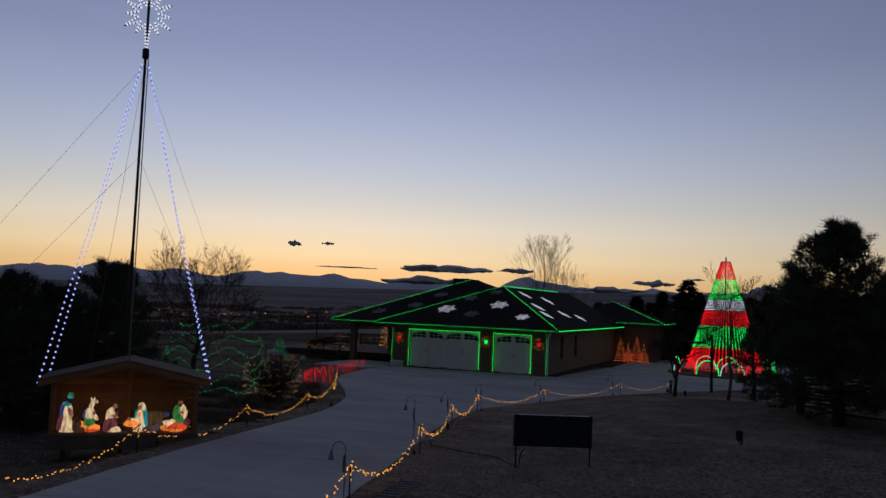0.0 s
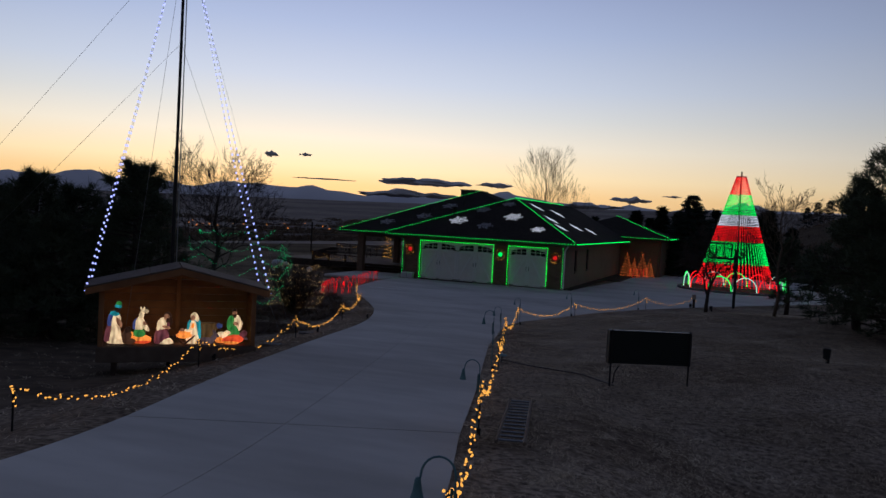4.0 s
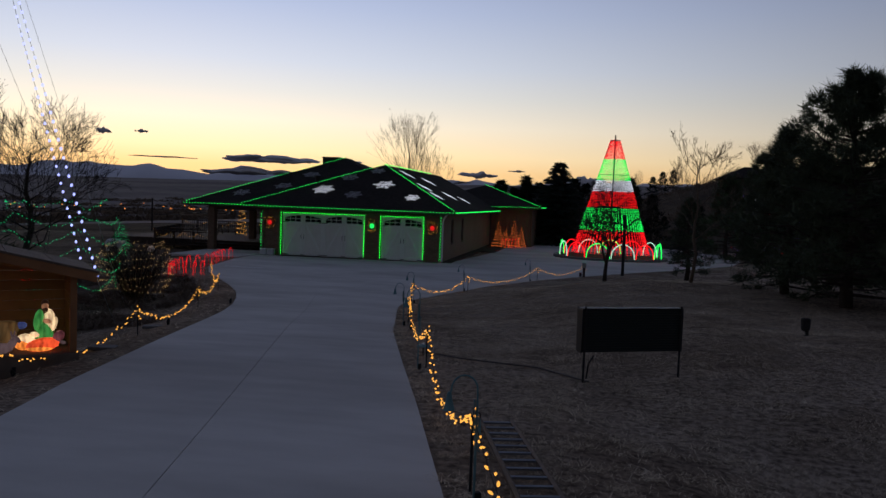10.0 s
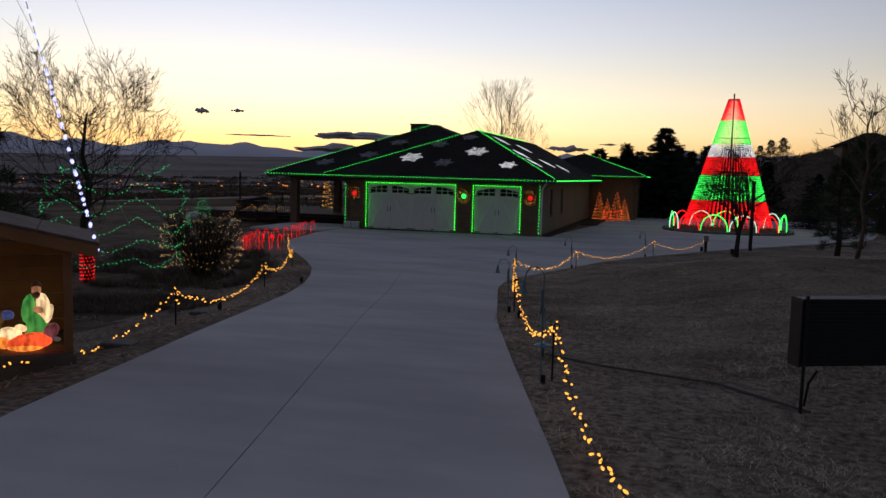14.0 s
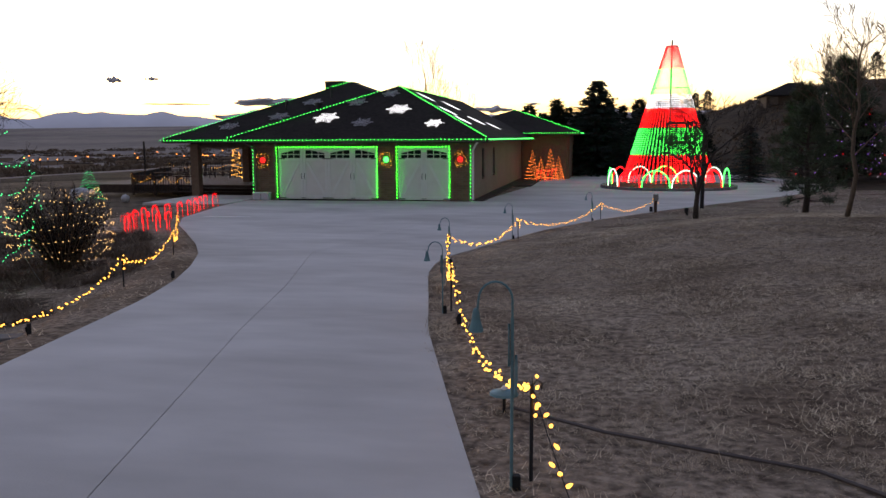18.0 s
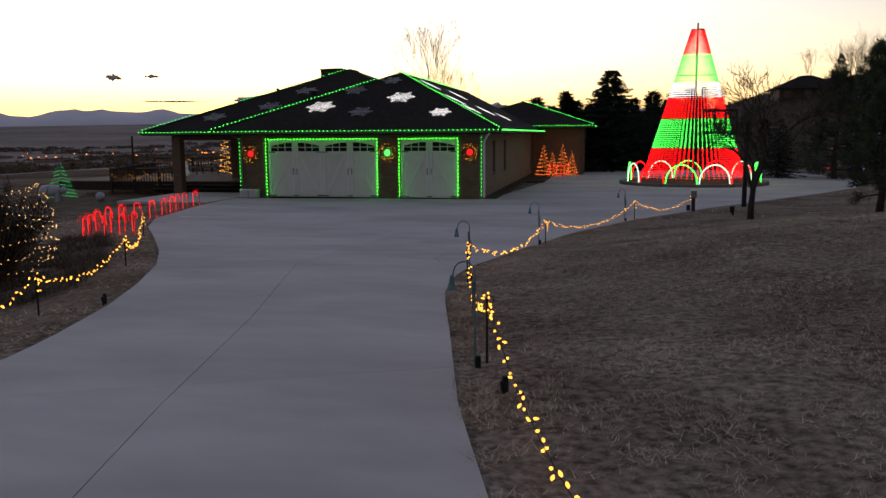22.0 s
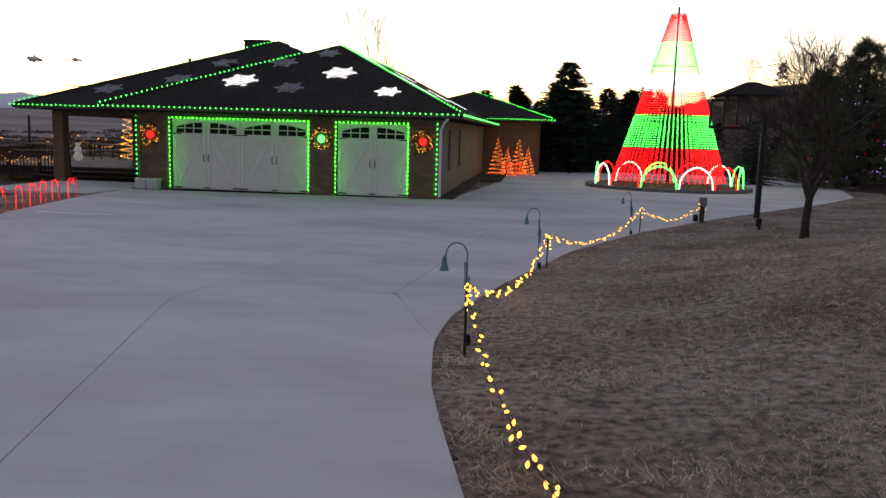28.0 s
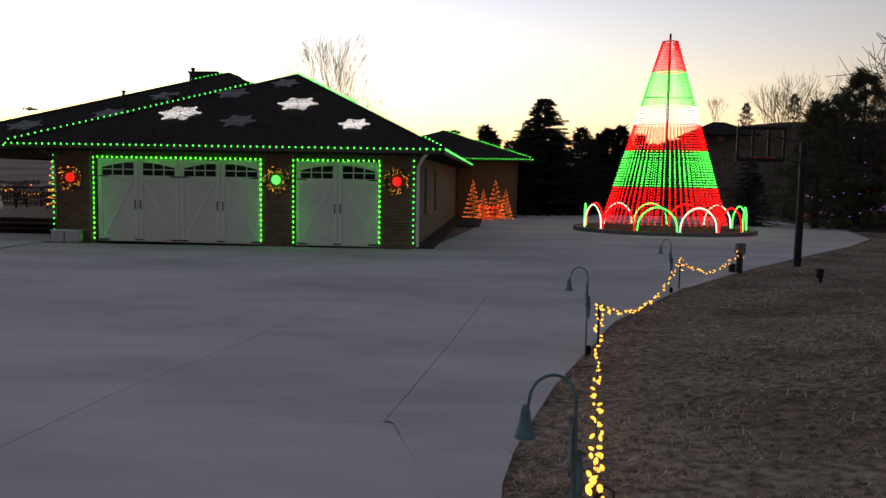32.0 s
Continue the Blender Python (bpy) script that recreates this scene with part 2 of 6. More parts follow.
# ground tones lightened and greyed to carry the valley's haze
M["plain"] = material("hazed_far_plain", (0.30, 0.26, 0.235), (0.15, 0.132, 0.122), 0.05, 1.0, spread=0.7, detail=13, stains=(0.6, 0.6, 0.65), stain_scale=0.004, spec=0.02)
M["cloud"] = material("dusk_cloud", (0.78, 0.77, 0.80), (0.66, 0.66, 0.69), 0.02, 1.0, spec=0.02)
M["rubber"] = material("black_rubber", (0.018, 0.018, 0.018), scale=20, rough=0.8)
M["frost_tube"] = material("white_frosted_tube", (0.72, 0.72, 0.74), scale=10, rough=0.4)
M["red_leaf"] = material("red_bow_plastic", (0.45, 0.02, 0.02), scale=10, rough=0.5)
M["snow_white"] = material("white_wire_flake", (0.55, 0.55, 0.58), scale=10, rough=0.6)
G_RED = glow("red_lamp", (1.0, 0.005, 0.010), 1.25)
G_GREEN = glow("green_lamp", (0.006, 1.0, 0.12), 1.15)
G_DOOR = glow("bright_green_lamp", (0.005, 1.0, 0.05), 2.4)
G_TEAL = glow("teal_green_lamp", (0.01, 0.75, 0.25), 0.8)
G_WHITE = glow("cool_white_lamp", (0.80, 0.84, 1.0), 0.9)
G_WARM = glow("warm_white_lamp", (1.0, 0.44, 0.075), 1.1)
G_BALL = glow("red_ball_lamp", (1.0, 0.02, 0.02), 0.5, base=(0.4, 0.02, 0.02))
G_FLAKE = glow("dim_white_rope", (0.80, 0.84, 1.0), 0.55)
G_PALE = glow("pale_green_lamp", (0.55, 0.95, 0.75), 0.7)
G_ORANGE = glow("amber_lamp", (1.0, 0.20, 0.04), 0.7)
G_BLUE = glow("blue_white_lamp", (0.36, 0.40, 1.0), 1.6)
G_PURPLE = glow("violet_lamp", (0.35, 0.15, 1.0), 0.8)
G_TOWN = glow("street_lamp_glow", (1.0, 0.28, 0.05), 1.3)

# ---- mesh tools ----
def mesh_of(bm, name="mesh", smooth=False):
    me = bpy.data.meshes.new(name)
    bm.to_mesh(me)
    bm.free()
    if smooth:
        for p in me.polygons:
            p.use_smooth = True
    return me


def part(name, bm, mat, parent=None, label="", smooth=False):
    """One mesh object from a bmesh (or a ready mesh), under a thing or a part."""
    me = mesh_of(bm, name, smooth) if isinstance(bm, bmesh.types.BMesh) else bm
    if mat is not None and not me.materials:
        me.materials.append(mat)
    ob = new(name, me)
    if parent is not None:
        ob.parent = parent
    return tagged(ob, label)


def empty(name, x, y, z, rz=0.0, label="", category="", group="", kind=""):
    ob = new(name)
    ob.empty_display_size = 0.1
    ob.matrix_world = pose(x, y, z, 0, 0, rz)
    return tagged(ob, label, category, group, kind)


def add_box(bm, cx, cy, cz, sx, sy, sz, m=None, bevel=0.0):
    r = bmesh.ops.create_cube(bm, size=1.0, matrix=(m or Matrix.Identity(4)) @ Matrix.Translation((cx, cy, cz)) @ Matrix.Diagonal((sx, sy, sz, 1)))
    if bevel:
        es = list({e for v in r["verts"] for e in v.link_edges})
        bmesh.ops.bevel(bm, geom=es, offset=bevel, segments=1, affect="EDGES")
    return r


def box(cx, cy, cz, sx, sy, sz, bevel=0.0, m=None):
    bm = bmesh.new()
    add_box(bm, cx, cy, cz, sx, sy, sz, m, bevel)
    return bm


def add_tube(bm, pts, radii, sides=6, cap=True):
    """A tube along points with a radius at each (one number for all)."""
    pts = [Vector(p) for p in pts]
    if isinstance(radii, (int, float)):
        radii = [radii] * len(pts)
    rings, ref = [], None
    for i, p in enumerate(pts):
        d = (pts[min(i + 1, len(pts) - 1)] - pts[max(i - 1, 0)])
        d = d.normalized() if d.length > 1e-9 else Vector((0, 0, 1))
        if ref is None:
            ref = d.orthogonal().normalized()
        ref = ref - d * ref.dot(d)
        ref = ref.normalized() if ref.length > 1e-6 else d.orthogonal().normalized()
        o = d.cross(ref)
        rings.append([bm.verts.new(p + radii[i] * (math.cos(a) * ref + math.sin(a) * o)) for a in [2 * math.pi * k / sides for k in range(sides)]])
    for a, b in zip(rings, rings[1:]):
        for k in range(sides):
            bm.faces.new((a[k], a[(k + 1) % sides], b[(k + 1) % sides], b[k]))
    if cap:
        bm.faces.new(rings[0][::-1])
        bm.faces.new(rings[-1])


def tube(pts, radii, sides=6):
    bm = bmesh.new()
    add_tube(bm, pts, radii, sides)
    return bm


def add_lathe(bm, profile, sides=16, centre=(0, 0, 0)):
    c = Vector(centre)
    rings = [[bm.verts.new(c + Vector((r * math.cos(a), r * math.sin(a), z))) for a in [2 * math.pi * k / sides for k in range(sides)]] for r, z in profile]
    for a, b in zip(rings, rings[1:]):
        for k in range(sides):
            bm.faces.new((a[k], a[(k + 1) % sides], b[(k + 1) % sides], b[k]))
    bm.faces.new(rings[0][::-1])
    bm.faces.new(rings[-1])


def lathe(profile, sides=16, centre=(0, 0, 0)):
    bm = bmesh.new()
    add_lathe(bm, profile, sides, centre)
    return bm


def smooth(k):
    k = max(0.0, min(1.0, k))
    return k * k * (3 - 2 * k)


def table(v, tab):
    """Straight steps through a short table of (place, value), level at both ends."""
    if v <= tab[0][0]:
        return tab[0][1]
    for (a, p), (b, q) in zip(tab, tab[1:]):
        if v <= b:
            return p + (q - p) * (v - a) / (b - a)
    return tab[-1][1]


def bulb_mesh(name, mat, r=0.022, h=0.055):
    me = mesh_of(lathe([(r * 0.35, -h * 0.4), (r * 0.9, -h * 0.15), (r, h * 0.1), (r * 0.65, h * 0.4), (r * 0.15, h * 0.6)], 6), name)
    me.materials.append(mat)
    return me


def walk_line(pts, step):
    """Points at even steps along a broken line."""
    pts = [Vector(p) for p in pts]
    out, left = [], 0.0
    for a, b in zip(pts, pts[1:]):
        n = (b - a).length
        d = left
        while d < n:
            out.append(a.lerp(b, d / n))
            d += step
        left = d - n
    return out


def light_string(pts, step, bulbs, label, group="", wire=0.0032, name="light_string", hang=0.0, jitter=0.0, rnd=None):
    """A string of lamps along a line: one wire and every bulb a part. bulbs: ready meshes, taken in turn or by chance."""
    base = Vector(pts[0])
    th = empty(name, *base, label=label, category="string lights", group=group)
    part("wire", tube([Vector(p) - base for p in pts], wire, 4), M["rubber"], th)
    for i, p in enumerate(walk_line(pts, step)):
        b = part("bulb", bulbs[i % len(bulbs)] if rnd is None else rnd.choice(bulbs), None, th)
        j = Vector((rnd.uniform(-1, 1), rnd.uniform(-1, 1), rnd.uniform(-1, 1))) * jitter if rnd else Vector()
        b.location = p - base + j + Vector((0, 0, -hang))
        if rnd:
            b.rotation_euler = (rnd.uniform(-1.5, 1.5), rnd.uniform(-1.5, 1.5), 0)
    return th

# ---- the lie of the land ----
FALL = ((-14, 3.3), (-6, 3.0), (0, 2.45), (4, 1.85), (8.6, 1.32), (11.2, 1.15), (14.3, 0.95), (18, 0.74), (22.8, 0.5), (26, 0.37), (30, 0.2), (33, 0.06), (37, 0.0), (50, -0.03), (62, -0.12), (90, -0.15))
LAWN_RISE = ((2, 0.0), (6, -0.1), (11, -0.3), (15, -0.12), (18.5, 0.27), (22, 0.5), (27, 0.55), (33, 0.95), (40, 0.5), (46, 0.12), (52, 0.15), (70, 0.3))
EDGE_R = ((-14, 3.6), (0, -0.2), (6, -1.85), (9.6, -2.9), (11.5, -3.5), (15.5, -4.6), (19.3, -5.7), (23, -6.75), (26, -7.41), (27.8, -7.82), (28.7, -8.0), (30.2, -8.18), (31.5, -8.18), (32.5, -8.06), (34.4, -7.66), (36.2, -7.15), (38.2, -6.6), (42, -4.85), (45.7, -2.6), (50, 0.3), (55, 3.7), (60, 6.6), (66, 8.2), (74, 7.6), (79, 5.0))
EDGE_L = ((-14, 0.2), (0, -4.1), (7.6, -6.6), (9.9, -7.35), (12, -8.1), (15, -9.1), (19, -10.2), (22, -10.95), (24.5, -11.55), (26.5, -12.18), (28.5, -12.99), (30.9, -14.1), (33.3, -15.48), (36, -17.25), (38.1, -18.7), (40.5, -19.9), (45.4, -20.9), (49.3, -21.3), (49.4, -10.3), (60, -9.4), (70, -9.0), (79, -6.4))


def drive_z(y):
    return (table(y - 0.8, FALL) + table(y, FALL) + table(y + 0.8, FALL)) / 3


def land(x, y):
    """Height of the bare ground."""
    z = drive_z(y)
    right, left = x - table(y, EDGE_R), table(y, EDGE_L) - x
    if right > 0:
        z += table(y, LAWN_RISE) * smooth(right / 7.5) + 0.02 * max(0.0, right - 9)
        z += -0.5 * smooth((right - 1.2) / 3) * math.exp(-((y - 10.5) / 4.0) ** 2)
    elif left > 0 and x < -11.5 or (left > 0 and y < 45):
        z -= 0.5 * smooth(left / 3.0) * smooth((40 - y) / 12) + 0.25 * smooth(left / 6)
        z -= 0.02 * max(0.0, -30 - x)
    r = math.hypot(x + 8, y - 30)
    z -= 9 * smooth((r - 90) / 650) + 3.5 * smooth((-x - 40) / 150)
    z += 96 * smooth((r - 560) / 2900)
    z += 11.9 * smooth((x + 20) / 60) * smooth((y - 82) / 85) * (1 - smooth((r - 170) / 260))
    z += (0.035 * noise.noise((x * 0.35, y * 0.35, 0)) + 0.012 * noise.noise((x * 1.7, y * 1.7, 3))) * smooth(max(right, left) / 0.8)
    return z


def axis(a, b, step, far):
    """Even steps from a to b, then ever wider ones out to far on both sides."""
    v = [a + step * i for i in range(int((b - a) / step) + 1)]
    lo, hi, g = [], [], step
    x, y = v[0], v[-1]
    while x > -far or y < far:
        g *= 1.22
        x, y = x - g, y + g
        if x > -far - g:
            lo.append(x)
        if y < far + g:
            hi.append(y)
    return lo[::-1] + v + hi


XS, YS = axis(-32, 14, 0.36, 4600), axis(-8, 84, 0.5, 4600)
verts = []
for y in YS:
    for x in XS:
        z = land(x, y)
        inside = min(x - table(y, EDGE_L), table(y, EDGE_R) - x) if -14 < y < 79.5 else -1
        z -= 0.13 if inside > 0.36 else 0.02 if inside > -0.3 else 0.0
        verts.append((x, y, z))
nx = len(XS)
faces = [(j * nx + i, j * nx + i + 1, (j + 1) * nx + i + 1, (j + 1) * nx + i) for j in range(len(YS) - 1) for i in range(nx - 1)]
me = bpy.data.meshes.new("ground")
me.from_pydata(verts, [], faces)
me.materials.append(M["soil"])
me.materials.append(M["plain"])
me.materials.append(M["field"])
me.materials.append(M["hill"])
for p in me.polygons:
    p.use_smooth = True
    c = p.center
    p.material_index = 1 if math.hypot(c.x + 8, c.y - 30) > 150 or (c.x < -20 and math.hypot(c.x + 8, c.y - 30) > 105) else 3 if c.y > 79.5 or c.x > 9 + 2 * noise.noise((c.x * 0.3, c.y * 0.3, 2.0)) and c.y > 50 else 2 if c.x < table(c.y, EDGE_L) - 3.2 + 1.6 * noise.noise((c.x * 0.3, c.y * 0.3, 8.0)) else 0
tagged(new("ground", me), "dry brown winter lawn falling away to dark plains", "ground", kind="structure")

# ---- the concrete drive: slabs parted by open joints ----
road = empty("road", -8, 25, 0, label="pale grey concrete driveway widening to a forecourt", category="driveway", kind="structure")
ROWS_Y = [-10, -1.2, 10.75, 23.2, 31.6, 40.4, 49.38, 58, 66.8, 79]
CENTRE = ((-14, 1.36), (10.83, -5.62), (17.98, -7.72), (22.6, -9.05), (26.3, -9.98), (31.7, -11.56), (33.45, -11.55), (36.1, -11.2), (40.4, -10.75))
SECOND = ((31, -9.25), (33, -9.08), (38.74, -8.55), (40.4, -8.4))


def cross_joint(k, u):
    """The line of a joint across the drive: square to it on the slope, kinked where the forecourt begins."""
    y = ROWS_Y[k]
    if y < 24:
        return y + 2.0 * (u - 0.5)
    if y < 32:
        return y + table(u, ((0, 0.0), (0.855, 1.4), (1, -1.3)))
    return y


def slab(k, lines, i):
    """One slab between two joints along the drive and two across it."""
    bm = bmesh.new()
    wide = 28
    n, gap = max(4, int((ROWS_Y[k + 1] - ROWS_Y[k]) / 0.55)), 0.0045
    grid = []
    for j in range(n + 1):
        row = []
        for q in range(wide + 1):
            f = q / wide
            u, y = 0.0, 0.0
            for _ in range(3):
                y0, y1 = cross_joint(k, u) + (0.016 if k == 2 else 0.003), cross_joint(k + 1, u) - (0.016 if k == 1 else 0.003)
                y = min(y0 + (y1 - y0) * j / n, 49.36 if ROWS_Y[k + 1] < 49.5 else 99)
                a, b = table(y, EDGE_L), table(y, EDGE_R)
                x0, x1 = lines[i](y, a, b) + (gap if i else 0), lines[i + 1](y, a, b) - (gap if i + 2 < len(lines) else 0)
                x = x0 + (x1 - x0) * f
                u = (x - a) / (b - a)
            row.append(bm.verts.new((x + 8, y - 25, drive_z(y))))
        grid.append(row)
    fs = [bm.faces.new((grid[j][q], grid[j][q + 1], grid[j + 1][q + 1], grid[j + 1][q])) for j in range(n) for q in range(wide)]
    r = bmesh.ops.extrude_face_region(bm, geom=fs)
    bmesh.ops.translate(bm, verts=[v for v in r["geom"] if isinstance(v, bmesh.types.BMVert)], vec=(0, 0, -0.16))
    bmesh.ops.recalc_face_normals(bm, faces=bm.faces)
    return bm


def left_edge(y, a, b):
    return a


def right_edge(y, a, b):
    return b


def mid_joint(y, a, b):
    return table(y, CENTRE)


def side_joint(y, a, b):
    return table(y, SECOND)


def half_way(y, a, b):
    return a + (b - a) * 0.5


for k in range(len(ROWS_Y) - 1):
    ym = (ROWS_Y[k] + ROWS_Y[k + 1]) / 2
    lines = [left_edge, mid_joint, right_edge] if ym < 31 else [left_edge, mid_joint, side_joint, right_edge] if ym < 40 else [left_edge, half_way, right_edge]
    for i in range(len(lines) - 1):
        part("slab", slab(k, lines, i), M["concrete"], road)
# walk to the porch beside the garage
walkway = part("pavement", box(-23.2, 49.0, -0.06, 4.0, 5.2, 0.12, 0.01), M["concrete"])
tagged(walkway, "concrete walk leading to the covered porch", "pavement", kind="structure")

# ---- far mountains, clouds and town ----
def mountain_ridge(r, a0, a1, low, high, seed, steps):
    bm = bmesh.new()
    rows = []
    for i in range(steps + 1):
        a = radians(a0 + (a1 - a0) * i / steps)
        h = low + (high - low) * max(0.0, 0.5 + noise.fractal((a * 16 + seed, seed, 0), 0.9, 2.1, 5))
        x, y = r * math.sin(a), r * math.cos(a)
        rows.append([bm.verts.new((x * k, y * k, z)) for k, z in ((0.88, -60), (0.95, h * 0.5 - 12), (1.0, h), (1.05, -60))])
    for a, b in zip(rows, rows[1:]):
        for k in range(3):
            bm.faces.new((a[k], b[k], b[k + 1], a[k + 1]))
    return bm


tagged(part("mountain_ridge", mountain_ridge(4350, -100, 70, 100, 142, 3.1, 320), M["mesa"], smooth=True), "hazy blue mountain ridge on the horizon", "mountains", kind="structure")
for a, e, w, h, seed in CLOUDS:
    r = 3900
    x, y, z = r * math.sin(radians(a)), r * math.cos(radians(a)), r * math.tan(radians(e))
    rw, rh = r * math.tan(radians(w * 1.3)), r * math.tan(radians(h * 1.45))
    bm = bmesh.new()
    rnd = random.Random(seed)
    for k in range(16):
        u = rnd.uniform(-1, 1)
        s = (1 - abs(u)) * 0.7 + 0.3
        mm = Matrix.Translation((u * rw * 0.8, rnd.uniform(-rw, rw) * 0.2, rnd.uniform(-0.3, 0.5) * rh * s)) @ Matrix.Diagonal((rw * 0.30 * rnd.uniform(0.6, 1.3), rw * 0.15, rh * 0.5 * s, 1))
        bmesh.ops.create_icosphere(bm, subdivisions=3, radius=1, matrix=mm)
    for v in bm.verts:
        v.co.z += rh * 0.35 * noise.fractal(v.co * (3.0 / rw) + Vector((seed, 0, 0)), 1.0, 2.0, 4)
    c = part("cloud", bm, M["cloud"], smooth=True)
    c.matrix_world = pose(x, y, z + 2, 0, 0, -a)
    tagged(c, "small dark grey cloud low over the mountains", "cloud", kind="structure")

# ---- the house: brick garage in front, hipped roofs, porch and far wing ----
house = empty("house", -16, 49.4, 0, label="low tan brick ranch house with a dark hipped shingle roof", category="house")
HX, HY = -16.0, 49.4


def hpart(name, bm, mat, label="", parent=None, smooth=False):
    """A part of the house given in world metres."""
    me = mesh_of(bm, name, smooth)
    me.transform(Matrix.Translation((-HX, -HY, 0)))
    return part(name, me, mat, parent or house, label)


DOORS = ((-19.91, -15.03), (-14.05, -11.62))
WX0, WX1, WY, WZ = -21.1, -10.67, 49.40, 2.62
# front wall: piers and lintels round the two doors
for a, b in ((WX0, -19.95), (-15.0, -14.08), (-11.6, WX1)):
    hpart("wall", box((a + b) / 2, WY + 0.16, WZ / 2 - 0.1, b - a, 0.30, WZ + 0.2), M["mortar"], "brick pier beside a garage door")
for a, b in DOORS:
    hpart("lintel", box((a + b) / 2, WY + 0.17, (2.47 + WZ) / 2, b - a + 0.08, 0.28, WZ - 2.47), M["soffit"], "dark lintel board over a garage door")
# right side wall in three lengths round two tall narrow windows, and the left and back walls
WIN = ((53.0, 53.75), (56.9, 57.65))
ys = [WY + 0.32, WIN[0][0], WIN[0][1], WIN[1][0], WIN[1][1], 71.7]
for a, b in ((ys[0], ys[1]), (ys[2], ys[3]), (ys[4], ys[5])):
    hpart("wall", box(WX1 - 0.15, (a + b) / 2, WZ / 2 - 0.1, 0.30, b - a, WZ + 0.2), M["stucco"], "tan brick side wall")
for a, b in WIN:
    hpart("wall", box(WX1 - 0.15, (a + b) / 2, 0.35, 0.30, b - a, 1.1), M["stucco"])
    hpart("wall", box(WX1 - 0.15, (a + b) / 2, 2.47, 0.30, b - a, 0.30), M["stucco"])
    w = empty("window", WX1 - HX, (a + b) / 2 - HY, 1.6)
    w.parent = house
    part("pane", box(-0.16, 0, 0, 0.012, b - a - 0.06, 1.40), M["dark_glass"], w)
    for dy in (-(b - a) / 2 + 0.03, (b - a) / 2 - 0.03):
        part("window_frame", box(-0.12, dy, 0, 0.10, 0.06, 1.42, 0.006), M["window_frame"], w)
    for dz in (-0.69, 0.0, 0.69):
        part("window_frame", box(-0.12, 0, dz, 0.09, b - a - 0.12, 0.05, 0.006), M["window_frame"], w)
    part("window_sill", box(0.02, 0, -0.74, 0.16, b - a + 0.12, 0.07, 0.01), M["stucco"], w)
hpart("wall", box(WX0 + 0.15, 55.7, WZ / 2 - 0.1, 0.30, 12.0, WZ + 0.2), M["stucco"])
hpart("wall", box(-16, 71.5, WZ / 2 - 0.1, 10.2, 0.30, WZ + 0.2), M["stucco"])
# main block behind the porch, and the far wing
hpart("wall", box(-22.6, 57.2, WZ / 2 - 0.1, 3.2, 0.3, WZ + 0.2), M["stucco"], "back wall of the covered porch")
hpart("wall", box(-24.2, 62, WZ / 2 - 0.1, 0.3, 9.5, WZ + 0.2), M["stucco"])
hpart("wall", box(-9.02, 71.9, WZ / 2 + 0.08, 3.24, 0.3, WZ + 0.56), M["brick"], "reddish brick wall of the far wing")
hpart("wall", box(-7.4, 76.8, WZ / 2 + 0.08, 0.3, 9.5, WZ + 0.56), M["brick"])


def hip_roof(x0, x1, y0, y1, z, pitch, thick=0.16, ridge=None):
    """A hipped roof over a rectangle of eaves, with a closed underside; ridge gives its two ends where they are not in the middle."""
    w, d = x1 - x0, y1 - y0
    k = min(w, d) / 2
    top = z + k * pitch
    if w < d:
        a, b = ((x0 + x1) / 2, y0 + k, top), ((x0 + x1) / 2, y1 - k, top)
    else:
        a, b = (x0 + k, (y0 + y1) / 2, top), (x1 - k, (y0 + y1) / 2, top)
    if ridge:
        (a, b), w = ridge, d - 1
    bm = bmesh.new()
    e = [bm.verts.new(p) for p in ((x0, y0, z), (x1, y0, z), (x1, y1, z), (x0, y1, z))]
    lo = [bm.verts.new((v.co.x, v.co.y, z - thick)) for v in e]
    A, B = bm.verts.new(a), bm.verts.new(b)
    if w < d:
        for f in ((e[0], e[1], A), (e[1], e[2], B, A), (e[2], e[3], B), (e[3], e[0], A, B)):
            bm.faces.new(f)
    else:
        for f in ((e[0], e[1], B, A), (e[1], e[2], B), (e[2], e[3], A, B), (e[3], e[0], A)):
            bm.faces.new(f)
    for i in range(4):
        j = (i + 1) % 4
        bm.faces.new((e[i], lo[i], lo[j], e[j]))
    bm.faces.new(lo)
    bmesh.ops.recalc_face_normals(bm, faces=bm.faces)
    return bm


EAVE = 2.80
GAR = (-22.1, -9.85, 48.78, 71.6)
MAIN = (-26.4, -10.6, 50.5, 66.6)
WING = (-17.0, -6.6, 71.0, 81.4)
WEAVE = EAVE + 0.36
ga, gb = (-15.3, 54.65, 5.47), (-15.3, 74.0, 5.47)
ma, mb = (-19.2, 59.0, 6.06), (-19.2, 60.4, 6.06)
PITCH = (ga[2] - EAVE) / (ga[1] - GAR[2])
MPITCH = (ma[2] - EAVE) / (ma[1] - MAIN[2])
SPITCH = (ga[2] - EAVE) / (GAR[1] - ga[0])
hpart("roof", hip_roof(*GAR, EAVE, PITCH, ridge=(ga, gb)), M["shingle"], "dark brown shingle hip roof over the garage")
hpart("roof", hip_roof(*MAIN, EAVE - 0.006, MPITCH, ridge=(ma, mb)), M["shingle"], "dark brown shingle hip roof over the main block")
hpart("roof", hip_roof(*WING, WEAVE, 0.34), M["shingle"], "dark shingle hip roof of the far wing")


